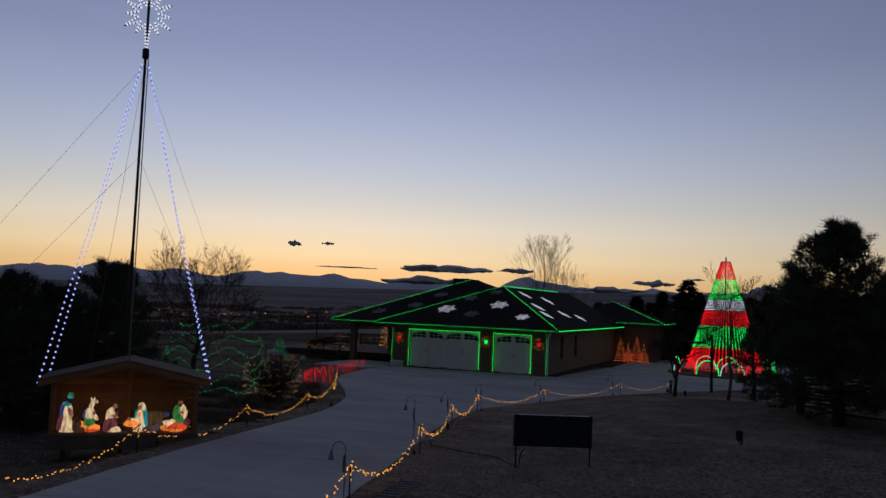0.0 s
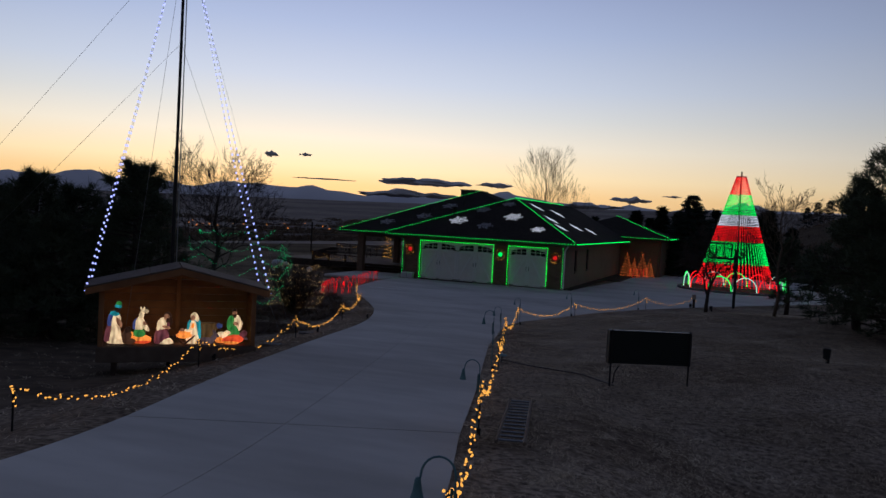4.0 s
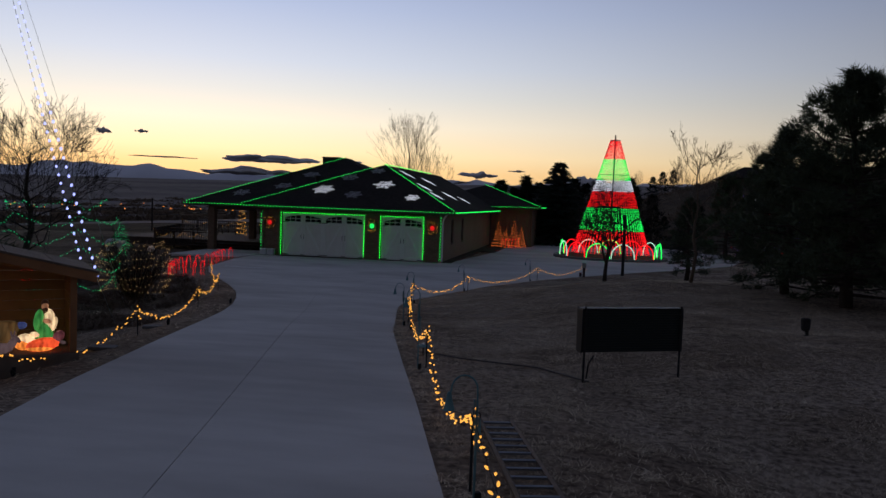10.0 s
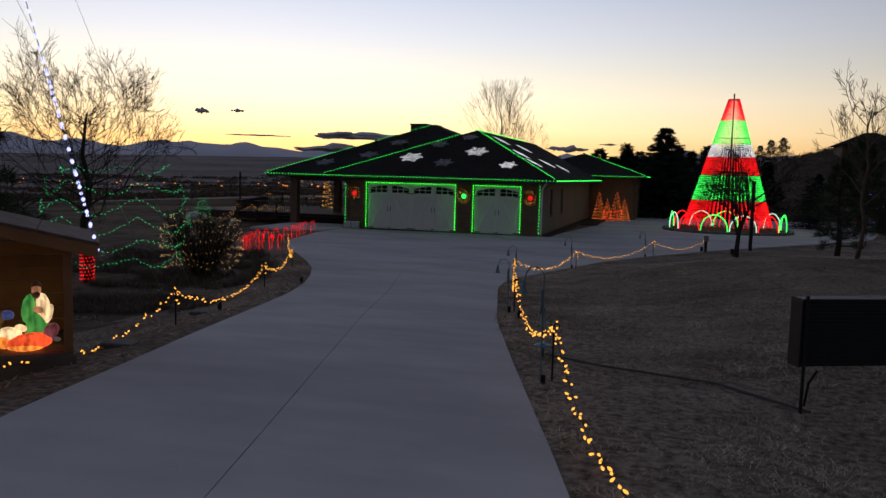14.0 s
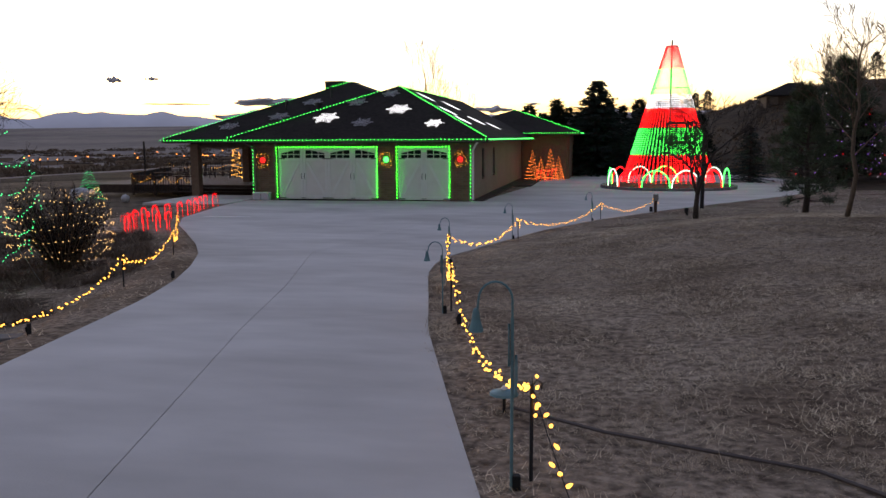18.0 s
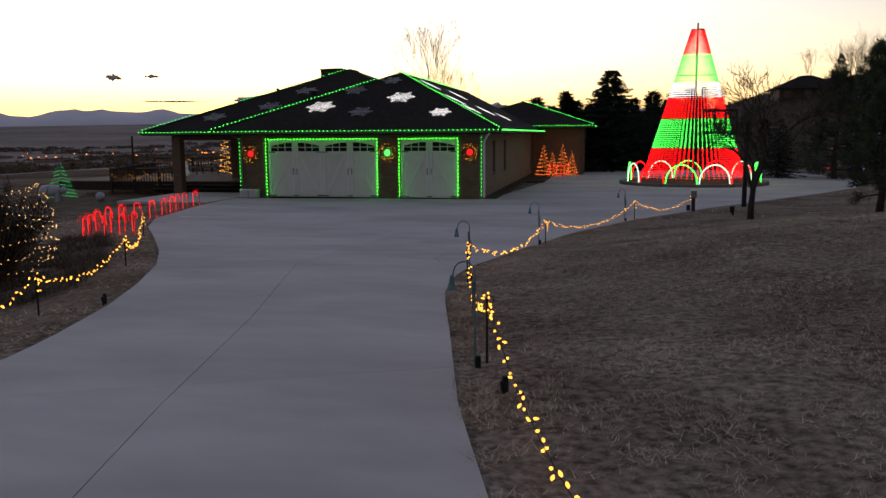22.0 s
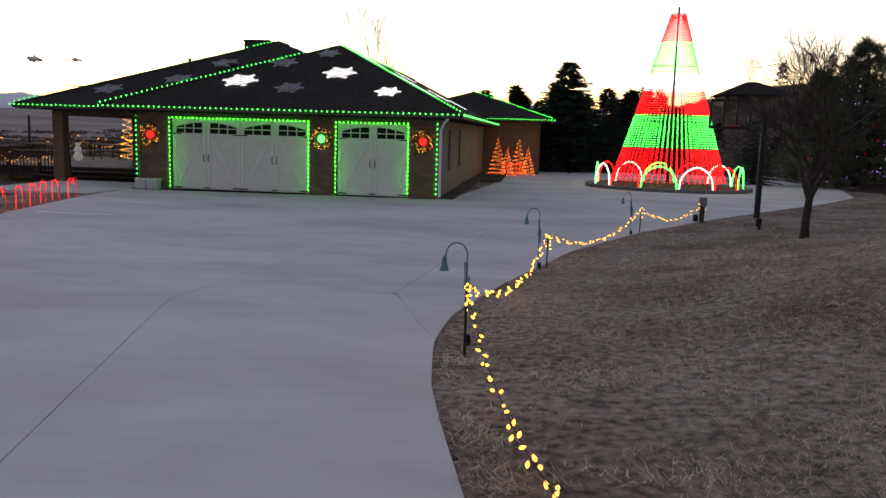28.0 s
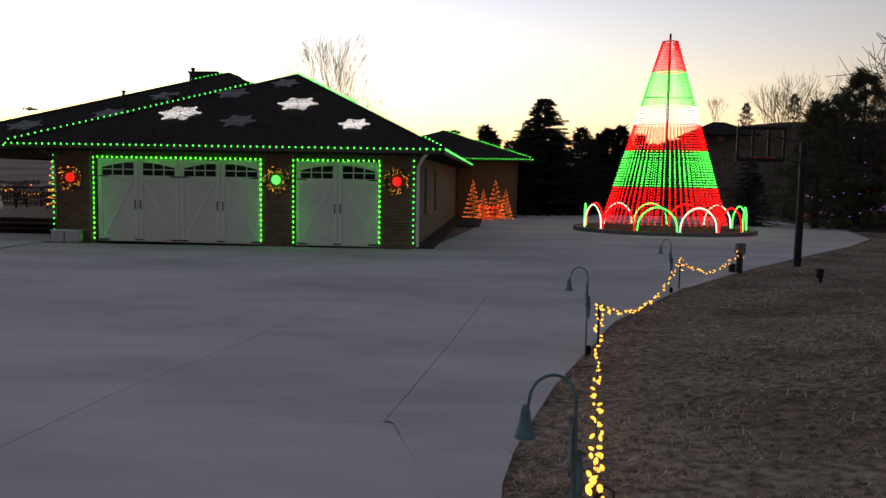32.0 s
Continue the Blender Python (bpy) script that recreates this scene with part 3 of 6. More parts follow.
def gutter(p, q, out):
    """A gutter trough along an eave from p to q, on the side out."""
    bm = bmesh.new()
    o = Vector(out)
    prof = [(0.0, -0.14), (0.09, -0.14), (0.125, -0.02), (0.115, -0.02), (0.085, -0.125), (0.0, -0.125)]
    rings = [[bm.verts.new(Vector(s) + o * a + Vector((0, 0, b))) for a, b in prof] for s in (p, q)]
    for k in range(len(prof)):
        bm.faces.new((rings[0][k], rings[0][(k + 1) % 6], rings[1][(k + 1) % 6], rings[1][k]))
    bm.faces.new(rings[0])
    bm.faces.new(rings[1][::-1])
    bmesh.ops.recalc_face_normals(bm, faces=bm.faces)
    return bm


for p, q, o in (((GAR[0], GAR[2], EAVE), (GAR[1], GAR[2], EAVE), (0, -1, 0)), ((GAR[1], GAR[2], EAVE), (GAR[1], 70.9, EAVE), (1, 0, 0)),
                ((MAIN[0], MAIN[2], EAVE), (GAR[0], MAIN[2], EAVE), (0, -1, 0)), ((MAIN[0], MAIN[2], EAVE), (MAIN[0], MAIN[3], EAVE), (-1, 0, 0)),
                ((WING[0] + 6, WING[2], WEAVE), (WING[1], WING[2], WEAVE), (0, -1, 0)), ((WING[1], WING[2], WEAVE), (WING[1], WING[3], WEAVE), (1, 0, 0))):
    hpart("gutter", gutter(p, q, o), M["gutter"])
for x, y, ox in ((-10.5, 49.22, 0.7), (-20.95, 49.25, -0.7), (-10.45, 70.6, 0.4)):
    hpart("downpipe", tube([(x + ox * 0.4, 48.80 if y < 60 else y, EAVE - 0.16), (x + ox * 0.2, (y + 48.8) / 2 if y < 60 else y, EAVE - 0.28), (x, y, EAVE - 0.5), (x, y, 0.25), (x + 0.02, y - 0.12, 0.08)], 0.045, 6), M["white_trim" if y < 60 and x > -15 else "gutter"])
# ridge and hip caps
def cap_line(p, q):
    return tube([p, q], 0.055, 5)


wa = (WING[1] - 5.2, WING[2] + 5.2, WEAVE + 5.2 * 0.34)
for p, q in (((GAR[0], GAR[2], EAVE), ga), ((GAR[1], GAR[2], EAVE), ga), ((MAIN[0], MAIN[2], EAVE), ma), (ga, gb), (ma, mb), ((WING[1], WING[2], WEAVE), wa)):
    hpart("ridge_cap", cap_line(p, q), M["shingle"])
ch = hpart("chimney", box(-20.35, 59.6, 5.47, 1.15, 0.9, 1.3, 0.02), M["black_steel"], "low dark brick chimney")
hpart("chimney_cap", box(-20.35, 59.6, 6.13, 1.25, 1.0, 0.07, 0.02), M["black_steel"])
for x, y, r, h in ((-18.6, 53.6, 0.05, 0.5), (-19.6, 54.4, 0.16, 0.35), (-21.5, 54.6, 0.05, 0.45)):
    z = EAVE + (y - MAIN[2]) * MPITCH if x < -18.8 else EAVE + (y - GAR[2]) * PITCH
    hpart("vent_pipe", lathe([(r, z - 0.1), (r, z + h), (r * 1.5, z + h), (r * 1.5, z + h + 0.06)], 10, (x, y, 0)), M["black_steel"])
# porch post and beam
hpart("porch_post", box(-25.0, 51.1, 1.25, 0.42, 0.42, 2.7, 0.02), M["brick"], "square brick porch post")
hpart("porch_post", box(-25.0, 57.0, 1.25, 0.42, 0.42, 2.7, 0.02), M["brick"])
hpart("beam", box(-23.1, 51.1, 2.52, 4.2, 0.25, 0.22), M["soffit"])
hpart("beam", box(-25.0, 54.0, 2.52, 0.25, 5.6, 0.22), M["soffit"])


# ---- garage doors: carriage style, arched lights above, cross boards below ----
def garage_door(x0, x1, n_leaf, label, name):
    w = x1 - x0
    d = empty(name, (x0 + x1) / 2 - HX, 0.12, 0.0)
    d.parent = house
    tagged(d, label)
    part("panel", box(0, 0.09, 1.21, w, 0.06, 2.42), M["white_door"], d)
    lw = w / n_leaf
    for i in range(n_leaf):
        c = -w / 2 + lw * (i + 0.5)
        # frame of the leaf
        for dx in (-lw / 2 + 0.07, lw / 2 - 0.07):
            part("stile", box(c + dx, 0.045, 1.21, 0.13, 0.03, 2.40, 0.004), M["white_trim"], d)
        for z, h in ((0.10, 0.18), (1.86, 0.14), (2.36, 0.10)):
            part("rail", box(c, 0.046, z, lw - 0.28, 0.028, h, 0.004), M["white_trim"], d)
        lean = 1 if i % 2 == 0 else -1
        a, b = Vector((c - lean * (lw / 2 - 0.2), 0.05, 0.24)), Vector((c + lean * (lw / 2 - 0.2), 0.05, 1.74))
        ang = math.atan2(b.z - a.z, b.x - a.x)
        part("brace", box(0, 0, 0, (b - a).length, 0.022, 0.12, 0.004, Matrix.Translation((a + b) / 2) @ Matrix.Rotation(-ang, 4, "Y")), M["white_trim"], d)
        # lights: dark glass with an arched head and muntins
        part("glass", box(c, 0.055, 2.11, lw - 0.28, 0.012, 0.36), M["dark_glass"], d)
        for k in (1, 2):
            part("muntin", box(c - (lw - 0.28) / 2 + (lw - 0.28) * k / 3, 0.044, 2.11, 0.03, 0.018, 0.36), M["white_trim"], d)
        part("muntin", box(c, 0.043, 2.10, lw - 0.28, 0.018, 0.03), M["white_trim"], d)
        bm = bmesh.new()
        hw = (lw - 0.28) / 2
        half = 1 if i % 2 == 0 else -1
        top, prev = [], []
        for k in range(9):
            u = k / 8
            x = -hw + 2 * hw * u
            rise = u if half == 1 else 1 - u
            prev.append(bm.verts.new((c + x, 0.04, 2.30 - 0.15 * (1 - math.sin(rise * math.pi / 2)))))
            top.append(bm.verts.new((c + x, 0.04, 2.315)))
        for k in range(8):
            bm.faces.new((prev[k], prev[k + 1], top[k + 1], top[k]))
        r = bmesh.ops.extrude_face_region(bm, geom=bm.faces[:])
        bmesh.ops.translate(bm, verts=[v for v in r["geom"] if isinstance(v, bmesh.types.BMVert)], vec=(0, 0.012, 0))
        part("arch_fillet", bm, M["white_trim"], d)
    for k in range(1, n_leaf, 2):
        x = -w / 2 + lw * k
        for dx in (-0.07, 0.07):
            part("handle", tube([(x + dx, 0.03, 0.95), (x + dx * 1.2, -0.02, 1.0), (x + dx * 1.2, -0.02, 1.16), (x + dx, 0.03, 1.21)], 0.014, 6), M["black_iron"], d)
        part("latch", box(x, 0.025, 0.06, 0.22, 0.012, 0.03), M["black_iron"], d)
    for k in range(0, n_leaf + 1, 2):
        x = -w / 2 + lw * k
        for z in (0.06, 1.90):
            s = 0.24 if 0 < k < n_leaf else 0.0
            cx = x + (0.18 if k == 0 else -0.18 if k == n_leaf else 0)
            part("strap_hinge", box(cx, 0.025, z, 0.30 + s, 0.012, 0.035), M["black_iron"], d)
    return d


garage_door(*DOORS[0], 4, "white double carriage garage door with arched window lights", "garage_door")
garage_door(*DOORS[1], 2, "white single carriage garage door with arched window lights", "garage_door")

# ---- trees ----
def blades(name, items, mat, parent=None, label=""):
    """Many thin pointed blades joined in one mesh. items: arrays (or single rows) of base, tip and half width."""
    a, b, w = (np.concatenate([np.atleast_2d(i[k]) for i in items]) for k in range(3))
    v = np.stack((a - w, a + w, b), axis=1).reshape(-1, 3)
    n = len(a)
    me = bpy.data.meshes.new(name)
    me.vertices.add(3 * n)
    me.vertices.foreach_set("co", v.astype(np.float32).ravel())
    me.loops.add(3 * n)
    me.loops.foreach_set("vertex_index", np.arange(3 * n, dtype=np.int32))
    me.polygons.add(n)
    me.polygons.foreach_set("loop_start", np.arange(0, 3 * n, 3, dtype=np.int32))
    me.update(calc_edges=True)
    return part(name, me, mat, parent, label)


def units(g, n):
    """n random directions."""
    v = g.normal(size=(n, 3))
    return v / np.linalg.norm(v, axis=1, keepdims=True)


def rand_dir(r):
    z, a = r.uniform(-1, 1), r.uniform(0, 2 * math.pi)
    k = math.sqrt(1 - z * z)
    return np.array((k * math.cos(a), k * math.sin(a), z))


def pine(x, y, z, h, radius, seed, label, clumps=420, per=26, needle=0.22, bare=0.16, group="", mat="needle", name="pine_tree"):
    """A rough pine: trunk, limbs that rise at the tips, and tufts of long needles with gaps between."""
    r, gen = random.Random(seed), np.random.default_rng(seed)
    th = empty(name, x, y, z, label=label, category="tree", group=group)
    trunk, limbs, items = bmesh.new(), bmesh.new(), []
    bend = [np.array((0.10 * math.sin(k * 1.3 + seed), 0.10 * math.cos(k * 1.7 + seed), 0)) for k in range(7)]
    axis_pts = [np.array((0, 0, h * k / 6.0)) + bend[k] * (k > 0) * h / 8 for k in range(7)]
    add_tube(trunk, axis_pts, [0.035 * h * (1 - k / 6.6) * 0.8 + 0.012 for k in range(7)], 8)

    def on_axis(u):
        k = min(int(u * 6), 5)
        return axis_pts[k] + (axis_pts[k + 1] - axis_pts[k]) * (u * 6 - k)

    n_limb = int(clumps / 9)
    for i in range(n_limb):
        u = bare + (1 - bare) * ((i + r.random()) / n_limb) ** 0.9
        a = i * 2.39996 + r.uniform(-0.4, 0.4)
        shape = min(1.0, (1 - u) * 1.25 + 0.12) * (0.85 + 0.15 * min(1, (u - bare) * 5))
        ln = radius * shape * r.uniform(0.6, 1.2)
        d = np.array((math.cos(a), math.sin(a), 0))
        o = on_axis(u)
        rise = r.uniform(-0.55, 0.15) + 0.95 * u
        pts = [o, o + d * ln * 0.5 + np.array((0, 0, ln * rise * 0.2)), o + d * ln + np.array((0, 0, ln * rise * 0.75))]
        add_tube(limbs, pts, [0.02 + 0.018 * ln, 0.014 + 0.006 * ln, 0.006], 4)
        for k in range(9):
            w = r.uniform(0.3, 1.0) ** 0.6
            c = pts[1] + (pts[2] - pts[1]) * (2 * w - 1) if w > 0.5 else pts[0] + (pts[1] - pts[0]) * 2 * w
            side = np.array((-d[1], d[0], 0)) * r.uniform(-0.4, 0.4) * ln * (1.1 - w * 0.6)
            c = c + side + np.array((0, 0, r.uniform(-0.05, 0.22) * ln * 0.5))
            ax = d * 0.7 + side * 0.6 + np.array((0, 0, 0.7))
            s = needle * r.uniform(0.7, 1.35)
            v = units(gen, per) + ax * 0.75
            v /= np.linalg.norm(v, axis=1, keepdims=True)
            p0 = c + units(gen, per) * s * 0.35
            items.append((p0, p0 + v * s * gen.uniform(0.6, 1.1, (per, 1)), np.cross(v, units(gen, per)) * s * 0.05))
    part("trunk", trunk, M["bark"], th, smooth=True)
    tagged(part("limb_work", limbs, M["bark"], th), kind="stuff")
    blades("crown", items, M[mat], th)
    return th


def spruce(x, y, z, h, radius, seed, label, tiers=22, mat="spruce", group="", dense=1.0, name="spruce_tree"):
    """A spire of drooping tiers of needle sprays."""
    r, gen = random.Random(seed), np.random.default_rng(seed)
    th = empty(name, x, y, z, label=label, category="tree", group=group)
    part("trunk", tube([(0, 0, 0), (0.02, 0, h * 0.5), (0, 0.01, h * 0.98)], [0.03 * h, 0.016 * h, 0.006], 8), M["bark"], th)
    items, limbs = [], bmesh.new()
    for t in range(tiers):
        u = 0.03 + 0.95 * t / tiers
        n = max(5, int((15 - 9 * u)))
        for k in range(n):
            a = 2 * math.pi * (k + r.random() * 0.7) / n + t * 0.7
            ln = radius * (1 - u) ** 0.9 * r.uniform(0.78, 1.15) + 0.1
            d = np.array((math.cos(a), math.sin(a), 0))
            o = np.array((0, 0, h * u + r.uniform(-0.12, 0.12)))
            tip = o + d * ln + np.array((0, 0, ln * r.uniform(-0.22, 0.08)))
            add_tube(limbs, [o, (o + tip) / 2 + np.array((0, 0, 0.04 * ln)), tip], [0.012 + 0.008 * ln, 0.009, 0.004], 3)
            m = int((10 + 26 * ln) * dense)
            w = gen.uniform(0.12, 1.03, (m, 1))
            c = o + (tip - o) * w
            s = 0.16 * h / 6 * gen.uniform(0.7, 1.4, (m, 1))
            side = np.array((-d[1], d[0], 0)) * gen.choice((-1.0, 1.0), (m, 1))
            v = d * 0.6 + side * gen.uniform(0.3, 1.0, (m, 1)) + np.array((0, 0, 1.0)) * gen.uniform(-0.5, 0.35, (m, 1))
            v /= np.linalg.norm(v, axis=1, keepdims=True)
            items.append((c, c + v * s * (1.9 - 0.8 * w), np.cross(v, units(gen, m)) * s * 0.16))
    tagged(part("limb_work", limbs, M["bark"], th), kind="stuff")
    blades("crown", items, M[mat], th)
    return th


def bare_tree(x, y, z, h, seed, label, mat="bark", stems=1, depth=6, spread=0.5, trunk_share=0.22, thick=0.022, name="bare_tree", group="", fork=(2, 3), leader=None):
    """A leafless tree: a trunk that forks again and again into fine twigs; leader = (limbs, reach, rise) grows limbs off a straight trunk."""
    r = random.Random(seed)
    th = empty(name, x, y, z, label=label, category="tree", group=group)
    trunk, crown = bmesh.new(), bmesh.new()

    def grow(p, d, ln, rad, level):
        q = p
        pts, rr = [p], [rad]
        for k in range(3):
            d = (d + np.array((r.uniform(-1, 1), r.uniform(-1, 1), r.uniform(-0.2, 0.7))) * 0.10).copy()
            d /= np.linalg.norm(d)
            q = q + d * ln / 3
            pts.append(q)
            rr.append(rad * (1 - 0.12 * (k + 1)))
        add_tube(trunk if level == 0 else crown, pts, rr, 7 if level < 2 else 3, cap=level < 2)
        if level >= depth:
            return
        n = r.randint(*fork) if level > 0 else r.randint(3, 4)
        for k in range(n):
            a = r.uniform(0, 2 * math.pi) if level else 2 * math.pi * k / n + r.uniform(-0.4, 0.4)
            o = np.cross(d, np.array((math.cos(a), math.sin(a), 0.3)))
            o /= np.linalg.norm(o) + 1e-9
            nd = d * r.uniform(0.75, 1.0) + o * spread * r.uniform(0.6, 1.4)
            nd[2] += 0.10
            nd /= np.linalg.norm(nd)
            start = pts[r.choice((2, 3, 3))]
            grow(start, nd, ln * r.uniform(0.62, 0.86), max(rad * 0.58, 0.006), level + 1)

    if leader:
        stems = 0
        n, reach, rise = leader
        line = [np.array((0.012 * h * math.sin(k * 1.9 + seed), 0.012 * h * math.cos(k * 1.4), h * 0.80 * k / 8)) for k in range(9)]
        add_tube(trunk, line, [h * thick * (1 - k / 9) ** 0.8 + 0.004 for k in range(9)], 8)
        for i in range(n):
            u = trunk_share + (0.99 - trunk_share) * ((i + r.random() * 0.8) / n) ** 0.85
            k = min(int(u * 8), 7)
            o = line[k] + (line[k + 1] - line[k]) * (u * 8 - k)
            a = i * 2.39996 + r.uniform(-0.5, 0.5)
            lift = rise * (0.7 + 0.7 * u)
            d = np.array((math.cos(a), math.sin(a), lift))
            ln = reach * math.sin(math.pi * min(1.0, 0.13 + 0.74 * (1 - u))) ** 0.7 * r.uniform(0.8, 1.15) * 0.34 * math.sqrt(1 + 0.3 * lift * lift)
            grow(o, d / np.linalg.norm(d), ln, max(h * thick * (1 - u) * 0.42, 0.012), 1)
    for s in range(stems):
        a = 2 * math.pi * s / stems
        lean = 0.0 if stems == 1 else 0.14
        d = np.array((math.cos(a) * lean, math.sin(a) * lean, 1.0))
        grow(np.array((math.cos(a), math.sin(a), 0)) * 0.15 * (stems > 1), d / np.linalg.norm(d), h * trunk_share, h * thick / (1 + 0.35 * (stems - 1)), 0)
    part("trunk", trunk, M[mat], th, smooth=True)
    part("crown", crown, M[mat], th)
    return th


def on_land(x, y):
    return x, y, land(x, y) - 0.04


pine(*on_land(4.2, 28.6), 6.0, 2.7, 11, "tall ragged dark pine with a bare lower trunk", clumps=1250, per=30, needle=0.29, bare=0.06, group="pines on the lawn")
pine(*on_land(3.2, 31.0), 4.7, 2.0, 10, "bushy dark pine beside the tall one", clumps=620, per=26, needle=0.28, bare=0.05, group="pines on the lawn")
pine(*on_land(7.0, 30.6), 5.5, 2.8, 12, "dense dark pine beside the tall one", clumps=620, per=26, needle=0.30, bare=0.06, group="pines on the lawn")
pine(*on_land(7.2, 25.6), 5.6, 2.9, 13, "dense dark pine at the lawn's edge", clumps=620, per=26, needle=0.30, bare=0.05, group="pines on the lawn")
pine(*on_land(10.3, 70.0), 7.6, 2.9, 14, "tall dark pine wound with violet lights", clumps=620, per=24, needle=0.42, bare=0.03, group="pines beyond the forecourt")
pine(*on_land(13.6, 67.5), 7.4, 3.0, 17, "tall dark pine beyond the forecourt", clumps=620, per=24, needle=0.42, bare=0.03, group="pines beyond the forecourt")
pine(*on_land(16.4, 71.0), 8.0, 3.0, 18, "tall dark pine beyond the forecourt", clumps=520, per=24, needle=0.44, bare=0.03, group="pines beyond the forecourt")
pine(*on_land(12.0, 76.5), 7.0, 2.6, 15, "tall dark pine beyond the forecourt", clumps=460, per=24, needle=0.44, bare=0.03, group="pines beyond the forecourt")
pine(*on_land(1.46, 40.2), 3.3, 1.15, 19, "small bushy young pine at the lawn's edge", clumps=330, per=24, needle=0.22, bare=0.10)
pine(*on_land(7.4, 67.8), 6.0, 2.3, 16, "dark pine beyond the forecourt", clumps=520, per=24, needle=0.40, bare=0.03, group="pines beyond the forecourt")
bare_tree(*on_land(0.83, 33.2), 5.0, 36, "thin bare tree with a straight trunk on the lawn", mat="pale_twig", spread=0.5, depth=5, trunk_share=0.34, thick=0.0115, fork=(2, 3), leader=(15, 1.9, 0.75))
for k, (x, y, h, r) in enumerate(((-17.3, 20.9, 5.1, 2.3), (-18.9, 22.9, 5.2, 1.8), (-19.6, 19.4, 4.6, 2.0), (-22.5, 19.5, 4.6, 2.6), (-25.5, 22.5, 4.4, 2.6), (-27.0, 17.5, 4.2, 2.6), (-20.8, 16.0, 4.0, 2.2), (-30.0, 21.0, 4.2, 2.7), (-20.0, 21.2, 4.3, 2.2), (-18.3, 18.9, 3.3, 1.9))):
    pine(*on_land(x, y), h, r, 21 + k, "dark bushy pine in the row behind the stable", clumps=620, per=26, needle=0.28, bare=0.05, group="pines behind the stable")
bare_tree(*on_land(-20.6, 29.2), 6.3, 31, "spreading bare tree with lights hung round it", spread=0.55, depth=6, trunk_share=0.36, thick=0.022, fork=(2, 3), leader=(30, 3.5, 0.42))
bare_tree(*on_land(-20.3, 83.0), 11.6, 33, "tall bare cottonwood behind the house", mat="pale_twig", depth=5, spread=0.24, trunk_share=0.12, thick=0.012, fork=(2, 3), leader=(34, 4.2, 1.5))
bare_tree(*on_land(-19.0, 89.0), 8.6, 34, "bare cottonwood behind the house", mat="pale_twig", depth=5, spread=0.26, trunk_share=0.12, thick=0.012, leader=(22, 3.0, 1.6))
bare_tree(*on_land(-1.87, 39.62), 5.0, 35, "small crooked bare tree on the lawn", spread=0.62, depth=6, trunk_share=0.24, thick=0.019, fork=(2, 4))
spruce(*on_land(-5.45, 79.8), 7.8, 4.5, 41, "broad blue spruce beyond the forecourt", tiers=40, dense=2.6)
spruce(*on_land(-2.2, 83.5), 5.6, 2.6, 42, "dark spruce beyond the forecourt", tiers=24, dense=1.7)
spruce(*on_land(4.6, 69.5), 3.7, 1.6, 43, "small dark spruce on the slope", tiers=22, dense=1.6)

# ---- festive lights: bulbs shared by all strings ----
B_GREEN, B_RED, B_WHITE = bulb_mesh("green_bulb", G_GREEN, 0.025, 0.055), bulb_mesh("red_bulb", G_RED, 0.032, 0.07), bulb_mesh("white_bulb", G_WHITE, 0.032, 0.07)
B_WARM, B_BLUE = bulb_mesh("warm_bulb", G_WARM, 0.012, 0.042), bulb_mesh("blue_white_bulb", G_BLUE, 0.022, 0.05)
B_SWARM, B_SRED, B_SGREEN = bulb_mesh("small_warm_bulb", G_WARM, 0.009, 0.021), bulb_mesh("small_red_bulb", G_RED, 0.016, 0.034), bulb_mesh("small_green_bulb", G_TEAL, 0.014, 0.03)
B_DOOR = bulb_mesh("door_frame_bulb", G_DOOR, 0.025, 0.055)
B_WREATH = bulb_mesh("wreath_bulb", G_WARM, 0.008, 0.019)
B_AMBER, B_VIOLET = bulb_mesh("amber_bulb", G_ORANGE, 0.018, 0.04), bulb_mesh("violet_bulb", G_PURPLE, 0.02, 0.04)
B_SHRUB = bulb_mesh("shrub_bulb", glow("soft_white_lamp", (1.0, 0.58, 0.24), 1.0), 0.0085, 0.02)
B_SWHITE = bulb_mesh("small_white_bulb", G_WHITE, 0.014, 0.03)
rnd = random.Random(5)

# eaves, hips and door frames of the house
g = "green outline lights on the house"
E1 = EAVE - 0.03
light_string([(MAIN[0] - 0.1, MAIN[2] - 0.13, E1), (GAR[0], MAIN[2] - 0.13, E1)], 0.18, [B_GREEN], "green bulbs along the porch gutter", g)
light_string([(GAR[0], GAR[2] - 0.14, E1), (GAR[1] + 0.1, GAR[2] - 0.14, E1)], 0.18, [B_GREEN], "green bulbs along the garage gutter", g)
light_string([(GAR[1] + 0.14, GAR[2], E1), (GAR[1] + 0.14, 70.8, E1)], 0.16, [B_GREEN], "green bulbs along the side gutter", g)
light_string([(WING[1] - 4, WING[2] - 0.14, WEAVE - 0.03), (WING[1], WING[2] - 0.14, WEAVE - 0.03)], 0.18, [B_GREEN], "green bulbs along the far wing's gutter", g)
light_string([(WING[1] + 0.14, WING[2], WEAVE - 0.03), (WING[1] + 0.14, WING[3] - 1, WEAVE - 0.03)], 0.2, [B_GREEN], "green bulbs along the far wing's gutter", g)


def raised(p, d=0.09):
    return (p[0], p[1], p[2] + d)


